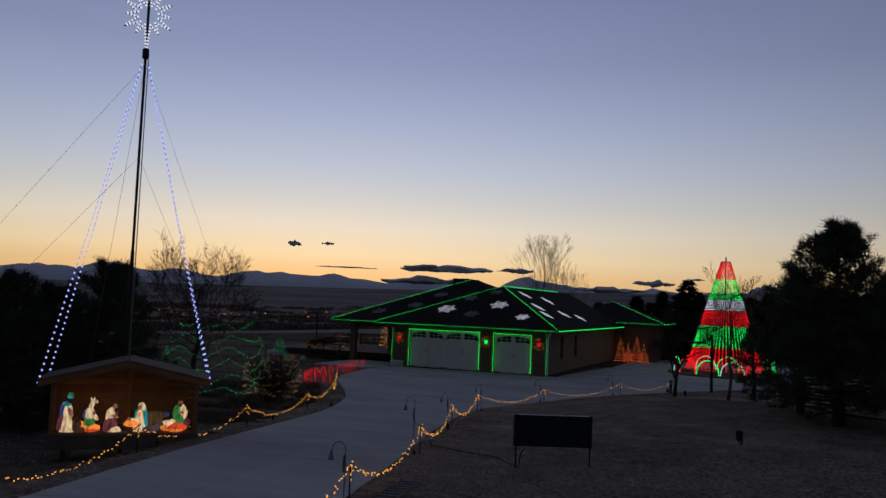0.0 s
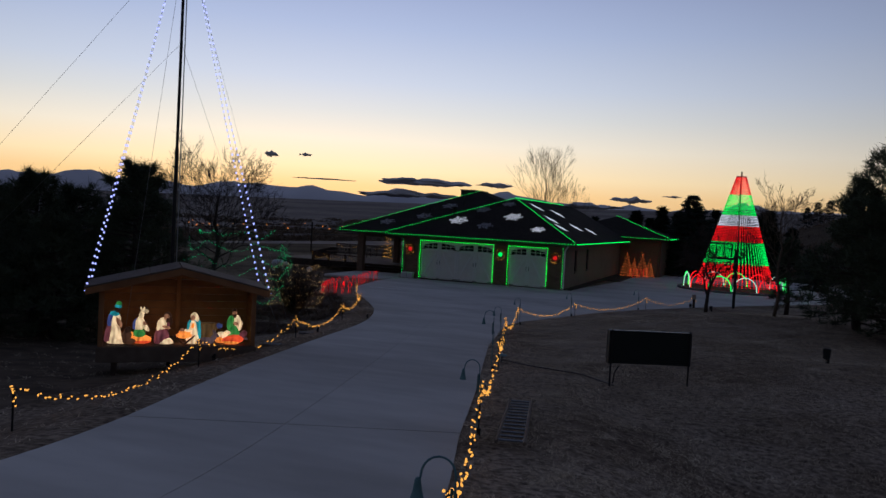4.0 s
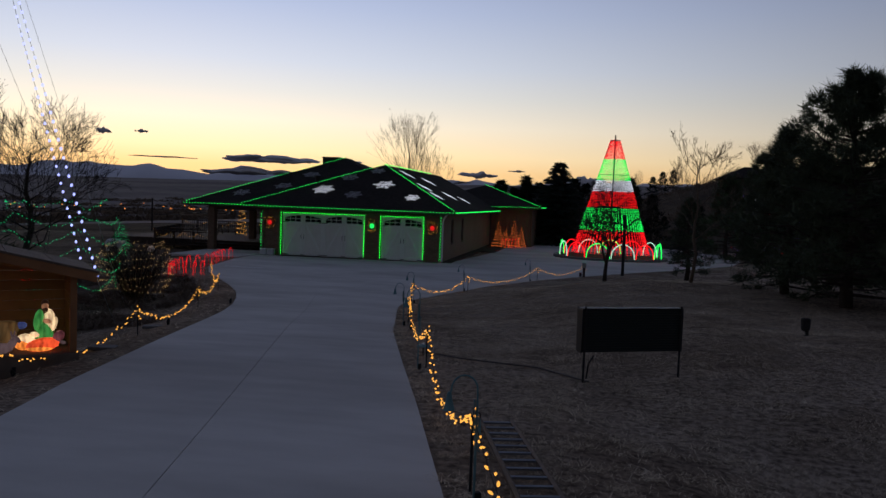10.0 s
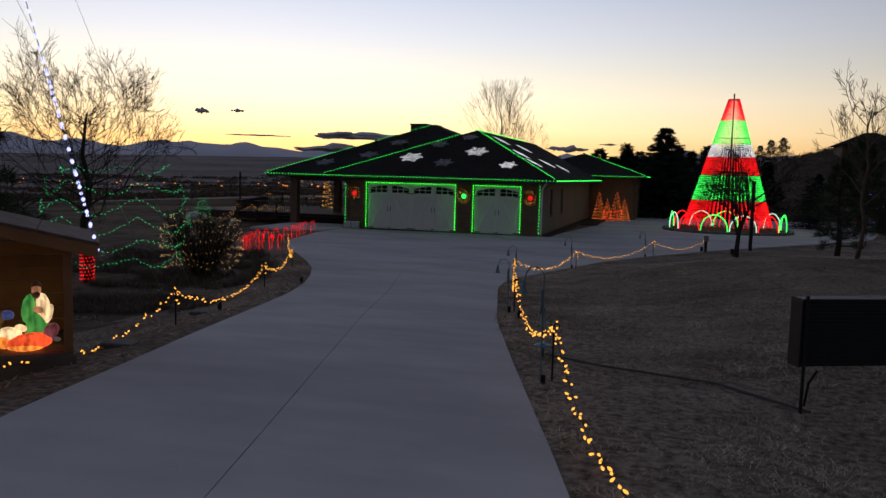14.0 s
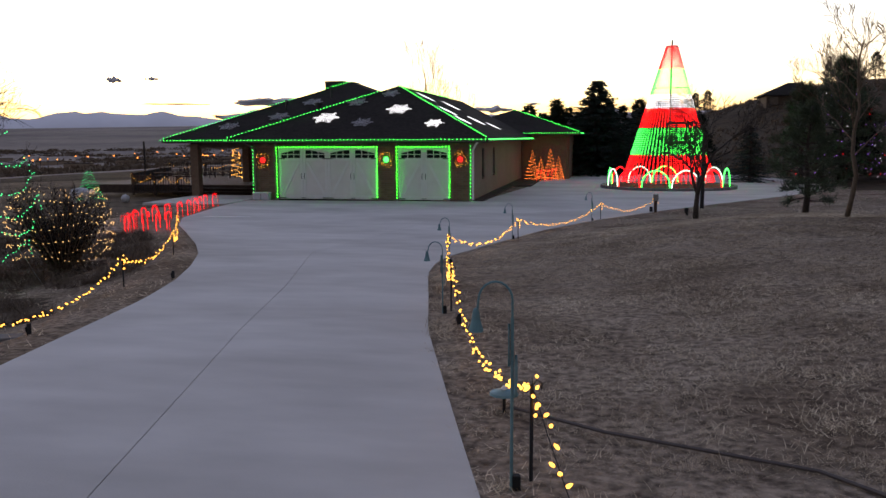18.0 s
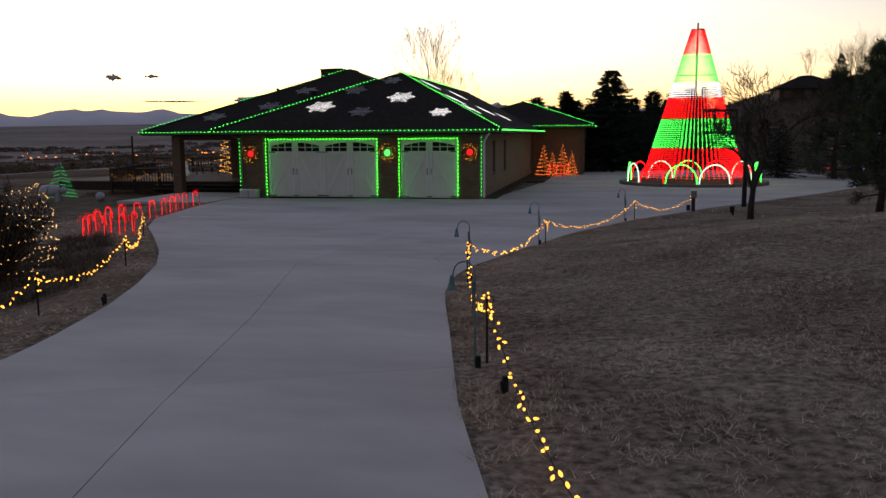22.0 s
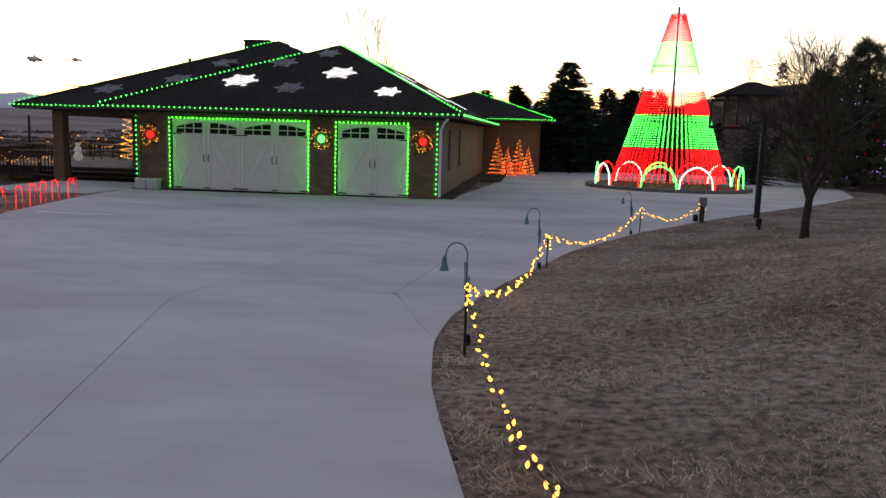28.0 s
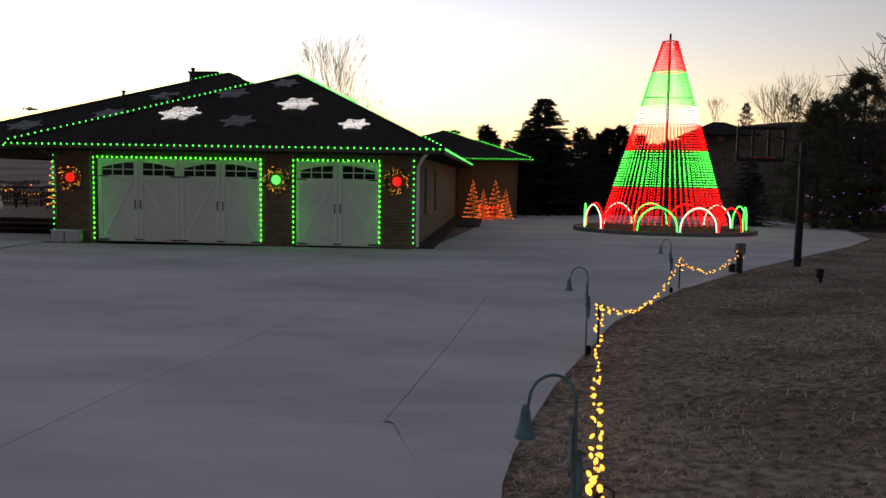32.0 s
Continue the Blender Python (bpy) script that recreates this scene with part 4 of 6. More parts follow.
light_string([raised((GAR[0], GAR[2], EAVE)), raised(ga)], 0.18, [B_GREEN], "green bulbs up the garage's hip", g)
light_string([raised((GAR[1], GAR[2], EAVE)), raised(ga)], 0.18, [B_GREEN], "green bulbs up the garage's hip", g)
light_string([raised((MAIN[0], MAIN[2], EAVE)), raised(ma)], 0.18, [B_GREEN], "green bulbs up the main roof's hip", g)
light_string([raised(ga), raised((ga[0], 69.5, ga[2]))], 0.18, [B_GREEN], "green bulbs along the garage's ridge", g)
light_string([raised((WING[1], WING[2], WEAVE)), raised(wa)], 0.18, [B_GREEN], "green bulbs up the far wing's hip", g)
for a, b in DOORS:
    light_string([(a - 0.02, 49.36, 0.1), (a - 0.02, 49.36, 2.44), (b + 0.02, 49.36, 2.44), (b + 0.02, 49.36, 0.1)], 0.145, [B_DOOR], "green bulbs framing a garage door", g)
for x in (WX0 - 0.03, WX1 + 0.04):
    light_string([(x, 49.34, 0.15), (x, 49.34, 2.6)], 0.165, [B_GREEN], "green bulbs down the garage's corner", g)


def wreath(x, y, z, ball, label):
    th = empty("wreath", x, y, z, label=label, category="wreath", group="wreaths on the garage")
    r = random.Random(int(x * 100))
    items = []
    for k in range(1500):
        a, b, c = r.uniform(0, 6.2832), r.uniform(0, 6.2832), r.uniform(0, 0.075)
        p = np.array(((0.29 + c * math.cos(b)) * math.cos(a), c * math.sin(b) - 0.06, (0.29 + c * math.cos(b)) * math.sin(a)))
        v = rand_dir(r) + np.array((math.cos(a), -0.6, math.sin(a))) * 0.5
        items.append((p, p + v * 0.06, rand_dir(r) * 0.006))
    blades("greenery", items, M["needle"], th)
    part("ring", tube([(0.29 * math.cos(a), -0.03, 0.29 * math.sin(a)) for a in [k * math.pi / 12 for k in range(25)]], 0.02, 5), M["bark"], th)
    part("centre_ball", lathe([(0.02, -0.13), (0.09, -0.10), (0.13, 0.0), (0.09, 0.10), (0.02, 0.13)], 12, (0, -0.08, 0)), ball, th, "glowing plastic ball")
    for k in range(56):
        a, q = r.uniform(0, 6.2832), r.uniform(0.2, 0.39)
        b = part("bulb", B_WREATH, None, th)
        b.location = (q * math.cos(a), -0.14 + r.uniform(-0.02, 0.02), q * math.sin(a))


wreath(-20.6, 49.38, 1.84, G_BALL, "round evergreen wreath with warm lights and a red ball")
wreath(-14.55, 49.38, 1.87, G_GREEN, "round evergreen wreath with warm lights and a green ball")
wreath(-11.1, 49.38, 1.88, G_BALL, "round evergreen wreath with warm lights and a red ball")


# snowflakes of white rope lying on the roof
def snowflake(p, normal, size, lit, label):
    th = new("snowflake")
    tagged(th, label, "light decoration", "snowflakes on the roof")
    zq = Vector(normal).to_track_quat("Z", "Y").to_matrix().to_4x4()
    th.matrix_world = Matrix.Translation(Vector(p) + Vector(normal) * 0.06) @ zq
    mat = G_FLAKE if lit else M["snow_white"]
    for k in range(12):
        a = k * math.pi / 6
        d, s = Vector((math.cos(a), math.sin(a), 0)), Vector((-math.sin(a), math.cos(a), 0))
        reach = 0.5 if k % 2 == 0 else 0.36
        bm = bmesh.new()
        add_tube(bm, [d * 0.03 * size, d * reach * size], 0.0075, 4)
        for q, ln in ((0.14, 0.06), (0.21, 0.085), (0.28, 0.095), (0.35, 0.085), (0.42, 0.06)):
            for sg in (-1, 1):
                if q < reach - 0.05:
                    add_tube(bm, [d * q * size, (d * (q + ln * 0.9) + s * ln * sg) * size], 0.006, 4)
        part("arm", bm, mat, th)


FRONT_N, MAIN_N, SIDE_N = Vector((0, -PITCH, 1)).normalized(), Vector((0, -MPITCH, 1)).normalized(), Vector((SPITCH, 0, 1)).normalized()
for x, y, s, lit in ((-17.98, 50.95, 1.35, 1), (-16.93, 52.7, 1.1, 0), (-15.46, 53.7, 0.95, 0), (-14.57, 51.83, 1.3, 1), (-16.0, 50.4, 1.1, 0), (-12.5, 50.27, 0.95, 1)):
    snowflake((x, y, EAVE + (y - GAR[2]) * PITCH), FRONT_N, s, lit, "lit white rope-light snowflake on the shingles" if lit else "unlit white rope-light snowflake on the shingles")
for x, y in ((-20.39, 55.6), (-21.47, 53.5), (-23.64, 52.15)):
    snowflake((x, y, EAVE + (y - MAIN[2]) * MPITCH), MAIN_N, 1.2, 0, "unlit white rope-light snowflake on the shingles")
for x, y, s in ((-14.3, 56.5, 1.2), (-12.6, 54.0, 1.2), (-11.6, 52.6, 1.1), (-13.6, 60.0, 1.3), (-11.7, 57.6, 1.2), (-11.2, 60.6, 1.1)):
    snowflake((x, y, EAVE + (GAR[1] - x) * SPITCH), SIDE_N, s, 1, "lit white rope-light snowflake on the shingles")


# ---- the light tree on its island ----
CX, CY, CZ = -1.1, 62.4, -0.12
island = empty("tree_island", CX, CY, CZ, label="round mulched island with a low kerb in the forecourt", category="planting bed")
part("mulch", lathe([(3.62, 0.0), (3.6, 0.12), (2.5, 0.18), (0.5, 0.2)], 40), M["mulch"], island)
for k in range(36):
    a = 2 * math.pi * k / 36
    part("kerb_stone", box(3.75, 0, 0.07, 0.22, 0.63, 0.22, 0.02), M["stone"], island).rotation_euler = (0, 0, a)
cone = empty("light_tree", CX, CY, CZ + 0.15, label="tall cone of light strands in red, green and white bands", category="light tree")
TOP_H, R0, R1 = 7.95, 2.62, 0.33
part("pole", tube([(0, 0, 0), (0, 0, TOP_H + 0.35)], [0.07, 0.045], 8), M["black_steel"], cone)
part("top_ring", tube([(R1 * math.cos(a), R1 * math.sin(a), TOP_H) for a in [k * math.pi / 10 for k in range(21)]], 0.025, 5), M["steel"], cone)
part("base_ring", tube([(R0 * math.cos(a), R0 * math.sin(a), 0.25) for a in [k * math.pi / 20 for k in range(41)]], 0.025, 5), M["steel"], cone)
for z in (3.0, 5.6):
    q = R0 + (R1 - R0) * (z - 0.25) / (TOP_H - 0.25)
    part("spreader", tube([(-q, 0, z), (q, 0, z)], 0.02, 5), M["black_steel"], cone)
N_STRAND, N_BULB = 60, 70
BANDS = ((0.16, 0), (0.36, 1), (0.45, 2), (0.60, 0), (0.80, 1), (1.01, 0))
colours = [bmesh.new() for _ in range(3)]
for i in range(N_STRAND):
    a = 2 * math.pi * i / N_STRAND
    bot, top = Vector((R0 * math.cos(a), R0 * math.sin(a), 0.25)), Vector((R1 * math.cos(a), R1 * math.sin(a), TOP_H))
    part("strand", tube([bot, top], 0.009, 3), M["rubber"], cone)
    for k in range(N_BULB):
        u = k / (N_BULB - 1)
        p = top.lerp(bot, u)
        bm = colours[next(c for e, c in BANDS if u < e)]
        s = 0.022 + 0.011 * u
        v = [bm.verts.new(p + Vector(d) * s) for d in ((1.3, 0, 0), (0, 1.3, 0), (-1.3, 0, 0), (0, -1.3, 0), (0, 0, 1.25), (0, 0, -1.25))]
        for f in ((0, 1, 4), (1, 2, 4), (2, 3, 4), (3, 0, 4), (1, 0, 5), (2, 1, 5), (3, 2, 5), (0, 3, 5)):
            bm.faces.new([v[n] for n in f])
for bm, m in zip(colours, (G_RED, G_GREEN, G_WHITE)):
    tagged(part("bulb_field", bm, m, cone), kind="stuff")
N_ARCH, RA = 13, 3.35
for k in range(N_ARCH):
    a = 2 * math.pi * k / N_ARCH + 0.1
    arch = empty("light_arch", CX + RA * math.cos(a), CY + RA * math.sin(a), CZ + 0.13, math.degrees(a) + 90, "glowing rope-light arch round the light tree", "light decoration", "arches round the light tree")
    w = RA * math.sin(math.pi / N_ARCH) * 0.97
    pts = [(-w, 0, 0)] + [(-w * math.cos(t) * (0.80 + 0.18 * math.cos(t) ** 2), 0, 0.12 + 0.88 * math.sin(t) ** 0.8) for t in [math.pi * q / 14 for q in range(15)]] + [(w, 0, 0)]
    part("glowing_tube", tube(pts, 0.034, 6), (G_GREEN, G_PALE, G_RED)[k % 3], arch)
    for sx in (-w, w):
        part("stake", tube([(sx, 0, -0.2), (sx, 0, 0.1)], 0.02, 5), M["black_steel"], arch)


# ---- stable with lit figures ----
SX, SY, SA = -11.50, 15.88, 41.5
SZ = land(-12.2, 16.4) + 0.41
stable = empty("stable", SX, SY, SZ, SA, "open cedar board stable with a shallow gabled roof", "stable")
SW, SD = 3.22, 1.45
for k in range(11):
    part("floor_board", box(0, 0.07 + k * SD / 11, 0.22, SW, SD / 11 - 0.01, 0.04, 0.004), M["old_wood"], stable)
part("skirt", box(0, -0.02, 0.07, SW + 0.06, 0.04, 0.32, 0.005), M["old_wood"], stable)
for sx in (-1, 1):
    part("skid", box(sx * SW * 0.4, SD / 2, -0.17, 0.10, SD, 0.56, 0.01), M["dark_wood"], stable)
WALL_H, RIDGE_H = 1.49, 1.88
n = 10
for k in range(n):
    z0 = 0.24 + k * 0.165
    if z0 < WALL_H - 0.02:
        hw = SW / 2
    else:
        hw = SW / 2 * max(0.08, (RIDGE_H - z0 - 0.10) / (RIDGE_H - WALL_H))
    part("back_board", box(0, SD - 0.03, z0 + 0.08, hw * 2, 0.03, 0.158, 0.004), M["cedar"], stable)
for sx in (-1, 1):
    for k in range(7):
        part("side_board", box(sx * (SW / 2 - 0.02), SD / 2, 0.32 + k * 0.165, 0.03, SD - 0.02, 0.158, 0.004), M["cedar"], stable)
    part("corner_post", box(sx * (SW / 2 - 0.05), 0.05, 0.87, 0.10, 0.10, 1.26, 0.006), M["cedar"], stable)
part("centre_post", box(0.02, SD - 0.08, 0.94, 0.10, 0.06, 1.40, 0.005), M["cedar"], stable)
slope = math.atan2(RIDGE_H - WALL_H, SW / 2)
for sx in (-1, 1):
    ln = (SW / 2 + 0.28) / math.cos(slope)
    m = Matrix.Translation((0, 0, RIDGE_H + 0.05)) @ Matrix.Rotation(sx * slope, 4, "Y")
    part("fascia", box(sx * ln / 2, -0.17, -0.06, ln, 0.04, 0.15, 0.006, m), M["cedar"], stable)
    for k in range(3):
        part("roof_panel", box(sx * ln * (k + 0.5) / 3, SD / 2 - 0.05, 0.02, ln / 3 - 0.008, SD + 0.3, 0.035, 0.004, m), M["old_wood"], stable)
stable_m = stable.matrix_world.copy()


def figure(x, y, pieces, label):
    """A moulded, lit figure as one plain mesh. Pieces: (profile, centre, lean, material) turned, or (radii, centre, tilt, material) for a rounded lump."""
    mats = []
    bm = bmesh.new()
    for shape, c, lean, mat in pieces:
        if mat not in mats:
            mats.append(mat)
        before = set(bm.faces)
        sub = bmesh.new()
        turn = Matrix.Translation(c) @ Matrix.Rotation(lean, 4, "Y")
        if isinstance(shape, list):
            add_lathe(sub, shape, 14)
            sub.transform(turn @ Matrix.Diagonal((1, 0.8, 1, 1)))
        else:
            bmesh.ops.create_icosphere(sub, subdivisions=2, radius=1, matrix=turn @ Matrix.Diagonal((*shape, 1)))
        tmp = bpy.data.meshes.new("tmp")
        sub.to_mesh(tmp)
        sub.free()
        bm.from_mesh(tmp)
        bpy.data.meshes.remove(tmp)
        for f in bm.faces:
            if f not in before:
                f.material_index, f.smooth = mats.index(mat), True
    me = mesh_of(bm, "figure")
    for mt in mats:
        me.materials.append(mt)
    ob = new("nativity_figure", me)
    ob.matrix_world = stable_m @ Matrix.Translation((x, y, 0.24))
    tagged(ob, label, "figure", "figures in the stable")


def lit(name, c, e):
    m = glow(name, c, e * 1.0, base=tuple(min(1, q * 0.8) for q in c))
    n, l = m.node_tree.nodes, m.node_tree.links
    # stretched noise in the emission colour paints an inner lamp's uneven glow through folds
    co, mp, tx, rp = n.new("ShaderNodeTexCoord"), n.new("ShaderNodeMapping"), n.new("ShaderNodeTexNoise"), n.new("ShaderNodeValToRGB")
    mp.inputs["Scale"].default_value = (15, 15, 4)
    tx.inputs["Scale"].default_value, tx.inputs["Detail"].default_value = 1.0, 3
    rp.color_ramp.elements[0].position, rp.color_ramp.elements[1].position = 0.36, 0.62
    rp.color_ramp.elements[0].color, rp.color_ramp.elements[1].color = (*(q * 0.28 for q in c), 1), (*c, 1)
    l.new(co.outputs["Object"], mp.inputs["Vector"])
    l.new(mp.outputs[0], tx.inputs["Vector"])
    l.new(tx.outputs["Fac"], rp.inputs[0])
    l.new(rp.outputs[0], n["Principled BSDF"].inputs["Emission Color"])
    return m


F_WHITE, F_PLUM, F_TEAL, F_RED, F_ORANGE = lit("lit_white_plastic", (1.0, 0.72, 0.42), 0.85), lit("lit_plum_plastic", (0.28, 0.08, 0.10), 0.45), lit("lit_teal_plastic", (0.03, 0.42, 0.50), 0.6), lit("lit_red_plastic", (0.9, 0.09, 0.03), 0.9), lit("lit_orange_plastic", (1.0, 0.28, 0.05), 1.1)
F_GREEN, F_BROWN, F_SKIN, F_BLUE = lit("lit_green_plastic", (0.06, 0.35, 0.08), 0.5), lit("lit_brown_plastic", (0.16, 0.07, 0.04), 0.3), lit("lit_tan_plastic", (0.55, 0.25, 0.14), 0.5), lit("lit_blue_plastic", (0.10, 0.14, 0.45), 0.4)
F_GREY, F_DARK, F_STRAW = lit("lit_grey_plastic", (0.20, 0.13, 0.14), 0.35), lit("dim_brown_plastic", (0.10, 0.045, 0.03), 0.2), lit("lit_straw", (0.22, 0.12, 0.05), 0.28)
ROBE = [(0.15, 0), (0.155, 0.03), (0.125, 0.18), (0.10, 0.34), (0.09, 0.40)]
HEM = [(0.165, 0), (0.17, 0.02), (0.13, 0.09), (0.08, 0.12)]
figure(-1.29, 0.50, [(ROBE, (0, 0, 0), 0.0, F_WHITE), ([(0.10, 0), (0.13, 0.03), (0.11, 0.24), (0.07, 0.44)], (-0.10, 0.03, 0.02), 0.06, F_PLUM), (HEM, (0.05, -0.02, 0), 0, F_WHITE),
    ((0.115, 0.10, 0.17), (0.0, 0, 0.48), 0.1, F_WHITE), ((0.075, 0.09, 0.17), (-0.09, 0.01, 0.50), 0.15, F_BLUE), ((0.10, 0.10, 0.06), (-0.02, 0.0, 0.63), 0.2, F_TEAL), ((0.05, 0.06, 0.13), (0.07, -0.06, 0.46), -0.5, F_SKIN),
    ((0.055, 0.06, 0.075), (0.045, -0.02, 0.72), 0.2, F_DARK), ((0.075, 0.075, 0.05), (0.05, 0, 0.79), 0.25, F_TEAL), ((0.065, 0.065, 0.055), (0.06, 0, 0.85), 0.2, F_GREEN), ((0.03, 0.03, 0.04), (0.11, -0.04, 0.40), 0, F_ORANGE)], "tall robed moulded figure with a green turban, lit from within")
figure(-1.05, 0.28, [((0.10, 0.08, 0.15), (0, 0, 0.18), 0.2, F_BROWN), ((0.06, 0.06, 0.08), (0.02, -0.03, 0.32), 0.6, F_DARK), ((0.14, 0.09, 0.07), (0.05, 0, 0.07), 0, F_BROWN)], "small brown kneeling moulded figure beside the camel")
figure(-0.78, 0.42, [((0.22, 0.13, 0.10), (0.02, 0, 0.09), 0, F_ORANGE), ((0.19, 0.14, 0.05), (0.04, -0.01, 0.05), 0, F_RED), ((0.13, 0.15, 0.10), (-0.02, -0.01, 0.22), 0.1, F_GREEN), ((0.05, 0.05, 0.14), (-0.19, 0, 0.12), 0.1, F_ORANGE),
    ((0.11, 0.10, 0.16), (-0.02, 0, 0.42), 0.12, F_WHITE), ((0.06, 0.08, 0.13), (-0.10, 0.02, 0.42), 0.2, F_BLUE), ((0.05, 0.06, 0.12), (0.10, -0.04, 0.36), -0.7, F_WHITE), ((0.055, 0.055, 0.13), (0.01, 0, 0.60), 0.25, F_WHITE),
    ((0.09, 0.05, 0.045), (0.07, -0.02, 0.71), 0.25, F_WHITE), ((0.018, 0.015, 0.045), (0.0, 0, 0.76), -0.2, F_WHITE), ((0.018, 0.015, 0.04), (0.06, 0, 0.765), 0.2, F_WHITE), ((0.04, 0.04, 0.05), (0.08, -0.06, 0.44), 0, F_SKIN)], "white camel figure with a green and orange saddle, lit from within")
figure(-0.31, 0.45, [([(0.16, 0), (0.17, 0.05), (0.15, 0.20), (0.10, 0.32)], (-0.02, 0, 0), -0.05, F_PLUM), (HEM, (0.05, -0.03, 0), 0, F_WHITE), ((0.11, 0.10, 0.17), (-0.03, 0, 0.40), 0.18, F_WHITE), ((0.05, 0.06, 0.14), (-0.09, -0.03, 0.38), 0.1, F_WHITE),
    ((0.10, 0.05, 0.035), (0.06, -0.08, 0.36), 0.3, F_SKIN), ((0.06, 0.065, 0.075), (0.06, -0.03, 0.58), 0.3, F_SKIN), ((0.085, 0.08, 0.085), (0.08, 0.03, 0.60), 0.4, F_DARK), ((0.05, 0.06, 0.11), (0.14, 0.03, 0.50), -0.2, F_DARK), ((0.04, 0.05, 0.06), (0.08, -0.06, 0.51), 0.2, F_DARK), ((0.05, 0.04, 0.13), (0.08, 0.0, 0.36), 0.1, F_PLUM)], "bowing bearded moulded figure in white and plum, lit from within")
figure(0.12, 0.32, [((0.17, 0.11, 0.075), (0, 0, 0.19), 0, F_ORANGE), ((0.13, 0.08, 0.05), (0.01, -0.02, 0.26), 0.05, F_ORANGE), ((0.05, 0.05, 0.045), (-0.04, -0.04, 0.31), 0, F_SKIN), ((0.07, 0.05, 0.03), (0.06, -0.05, 0.30), 0.2, F_WHITE),
    ((0.19, 0.02, 0.022), (-0.09, -0.09, 0.09), 0.72, F_DARK), ((0.19, 0.02, 0.022), (0.10, -0.09, 0.09), -0.72, F_DARK), ((0.19, 0.02, 0.022), (-0.09, 0.09, 0.09), 0.72, F_DARK), ((0.19, 0.02, 0.022), (0.10, 0.09, 0.09), -0.72, F_DARK)], "glowing orange manger on crossed dark legs")
figure(0.33, 0.46, [([(0.15, 0), (0.155, 0.03), (0.115, 0.2), (0.09, 0.36)], (-0.02, -0.02, 0), 0, F_WHITE), ((0.06, 0.09, 0.27), (0.10, 0.02, 0.28), -0.06, F_TEAL), ((0.045, 0.08, 0.13), (-0.10, 0.02, 0.38), 0.12, F_TEAL), ((0.12, 0.09, 0.10), (0.03, 0.03, 0.43), 0, F_TEAL),
    ((0.075, 0.06, 0.13), (-0.02, -0.05, 0.38), 0, F_WHITE), ((0.035, 0.04, 0.06), (-0.03, -0.11, 0.40), 0.2, F_ORANGE), ((0.05, 0.05, 0.065), (-0.03, -0.05, 0.56), 0, F_SKIN), ((0.08, 0.075, 0.09), (0.0, 0.01, 0.59), 0.1, F_WHITE), ((0.05, 0.07, 0.12), (0.06, 0.02, 0.52), -0.15, F_WHITE)], "praying moulded figure in white veil and teal cloak, lit inside")
figure(0.66, 0.80, [([(0.17, 0), (0.18, 0.02), (0.175, 0.18), (0.18, 0.36), (0.16, 0.40)], (0, 0, 0), 0, F_STRAW), ((0.08, 0.07, 0.06), (0.24, 0.0, 0.33), 0, F_BLUE), ((0.05, 0.05, 0.09), (0.17, 0, 0.30), 0.3, F_STRAW)], "round straw bale behind the lying animals")
figure(0.57, 0.22, [((0.20, 0.10, 0.085), (0, 0, 0.08), -0.05, F_GREY), ((0.06, 0.05, 0.11), (0.17, 0, 0.15), 0.5, F_GREY), ((0.085, 0.045, 0.04), (0.22, -0.02, 0.22), 0.75, F_GREY), ((0.015, 0.02, 0.05), (0.16, 0.02, 0.29), -0.2, F_GREY), ((0.015, 0.02, 0.05), (0.20, 0.03, 0.29), 0.1, F_GREY)], "grey lying donkey figure, softly lit")
figure(0.93, 0.48, [((0.15, 0.10, 0.12), (0, 0, 0.13), 0.0, F_WHITE), ((0.12, 0.09, 0.10), (-0.03, -0.02, 0.09), 0.0, F_ORANGE), ((0.07, 0.05, 0.045), (0.13, -0.02, 0.23), 0.3, F_WHITE)], "glowing cream lying sheep figure")
figure(1.22, 0.66, [([(0.14, 0), (0.145, 0.04), (0.12, 0.22), (0.10, 0.36)], (0, 0, 0), 0, F_GREEN), ((0.075, 0.10, 0.18), (-0.09, 0.0, 0.42), 0.12, F_GREEN), ((0.08, 0.09, 0.17), (0.07, -0.02, 0.44), -0.12, F_WHITE), ((0.045, 0.05, 0.12), (0.13, -0.04, 0.36), 0.25, F_WHITE), ((0.06, 0.04, 0.04), (0.02, -0.10, 0.42), 0.3, F_SKIN),
    ((0.055, 0.055, 0.07), (0.0, -0.02, 0.64), 0, F_SKIN), ((0.062, 0.062, 0.06), (0.0, 0.01, 0.69), 0, F_DARK), ((0.045, 0.05, 0.05), (0.0, -0.04, 0.59), 0, F_DARK)], "standing bearded moulded figure in green and white, lit from within")
figure(1.16, 0.26, [((0.25, 0.11, 0.11), (0, 0, 0.10), -0.12, F_RED), ((0.20, 0.12, 0.05), (-0.04, -0.01, 0.05), 0, F_ORANGE), ((0.10, 0.07, 0.08), (0.22, 0, 0.22), -0.9, F_PLUM), ((0.05, 0.04, 0.03), (0.27, -0.05, 0.13), 0.3, F_GREY)], "red lying ox figure glowing orange below")

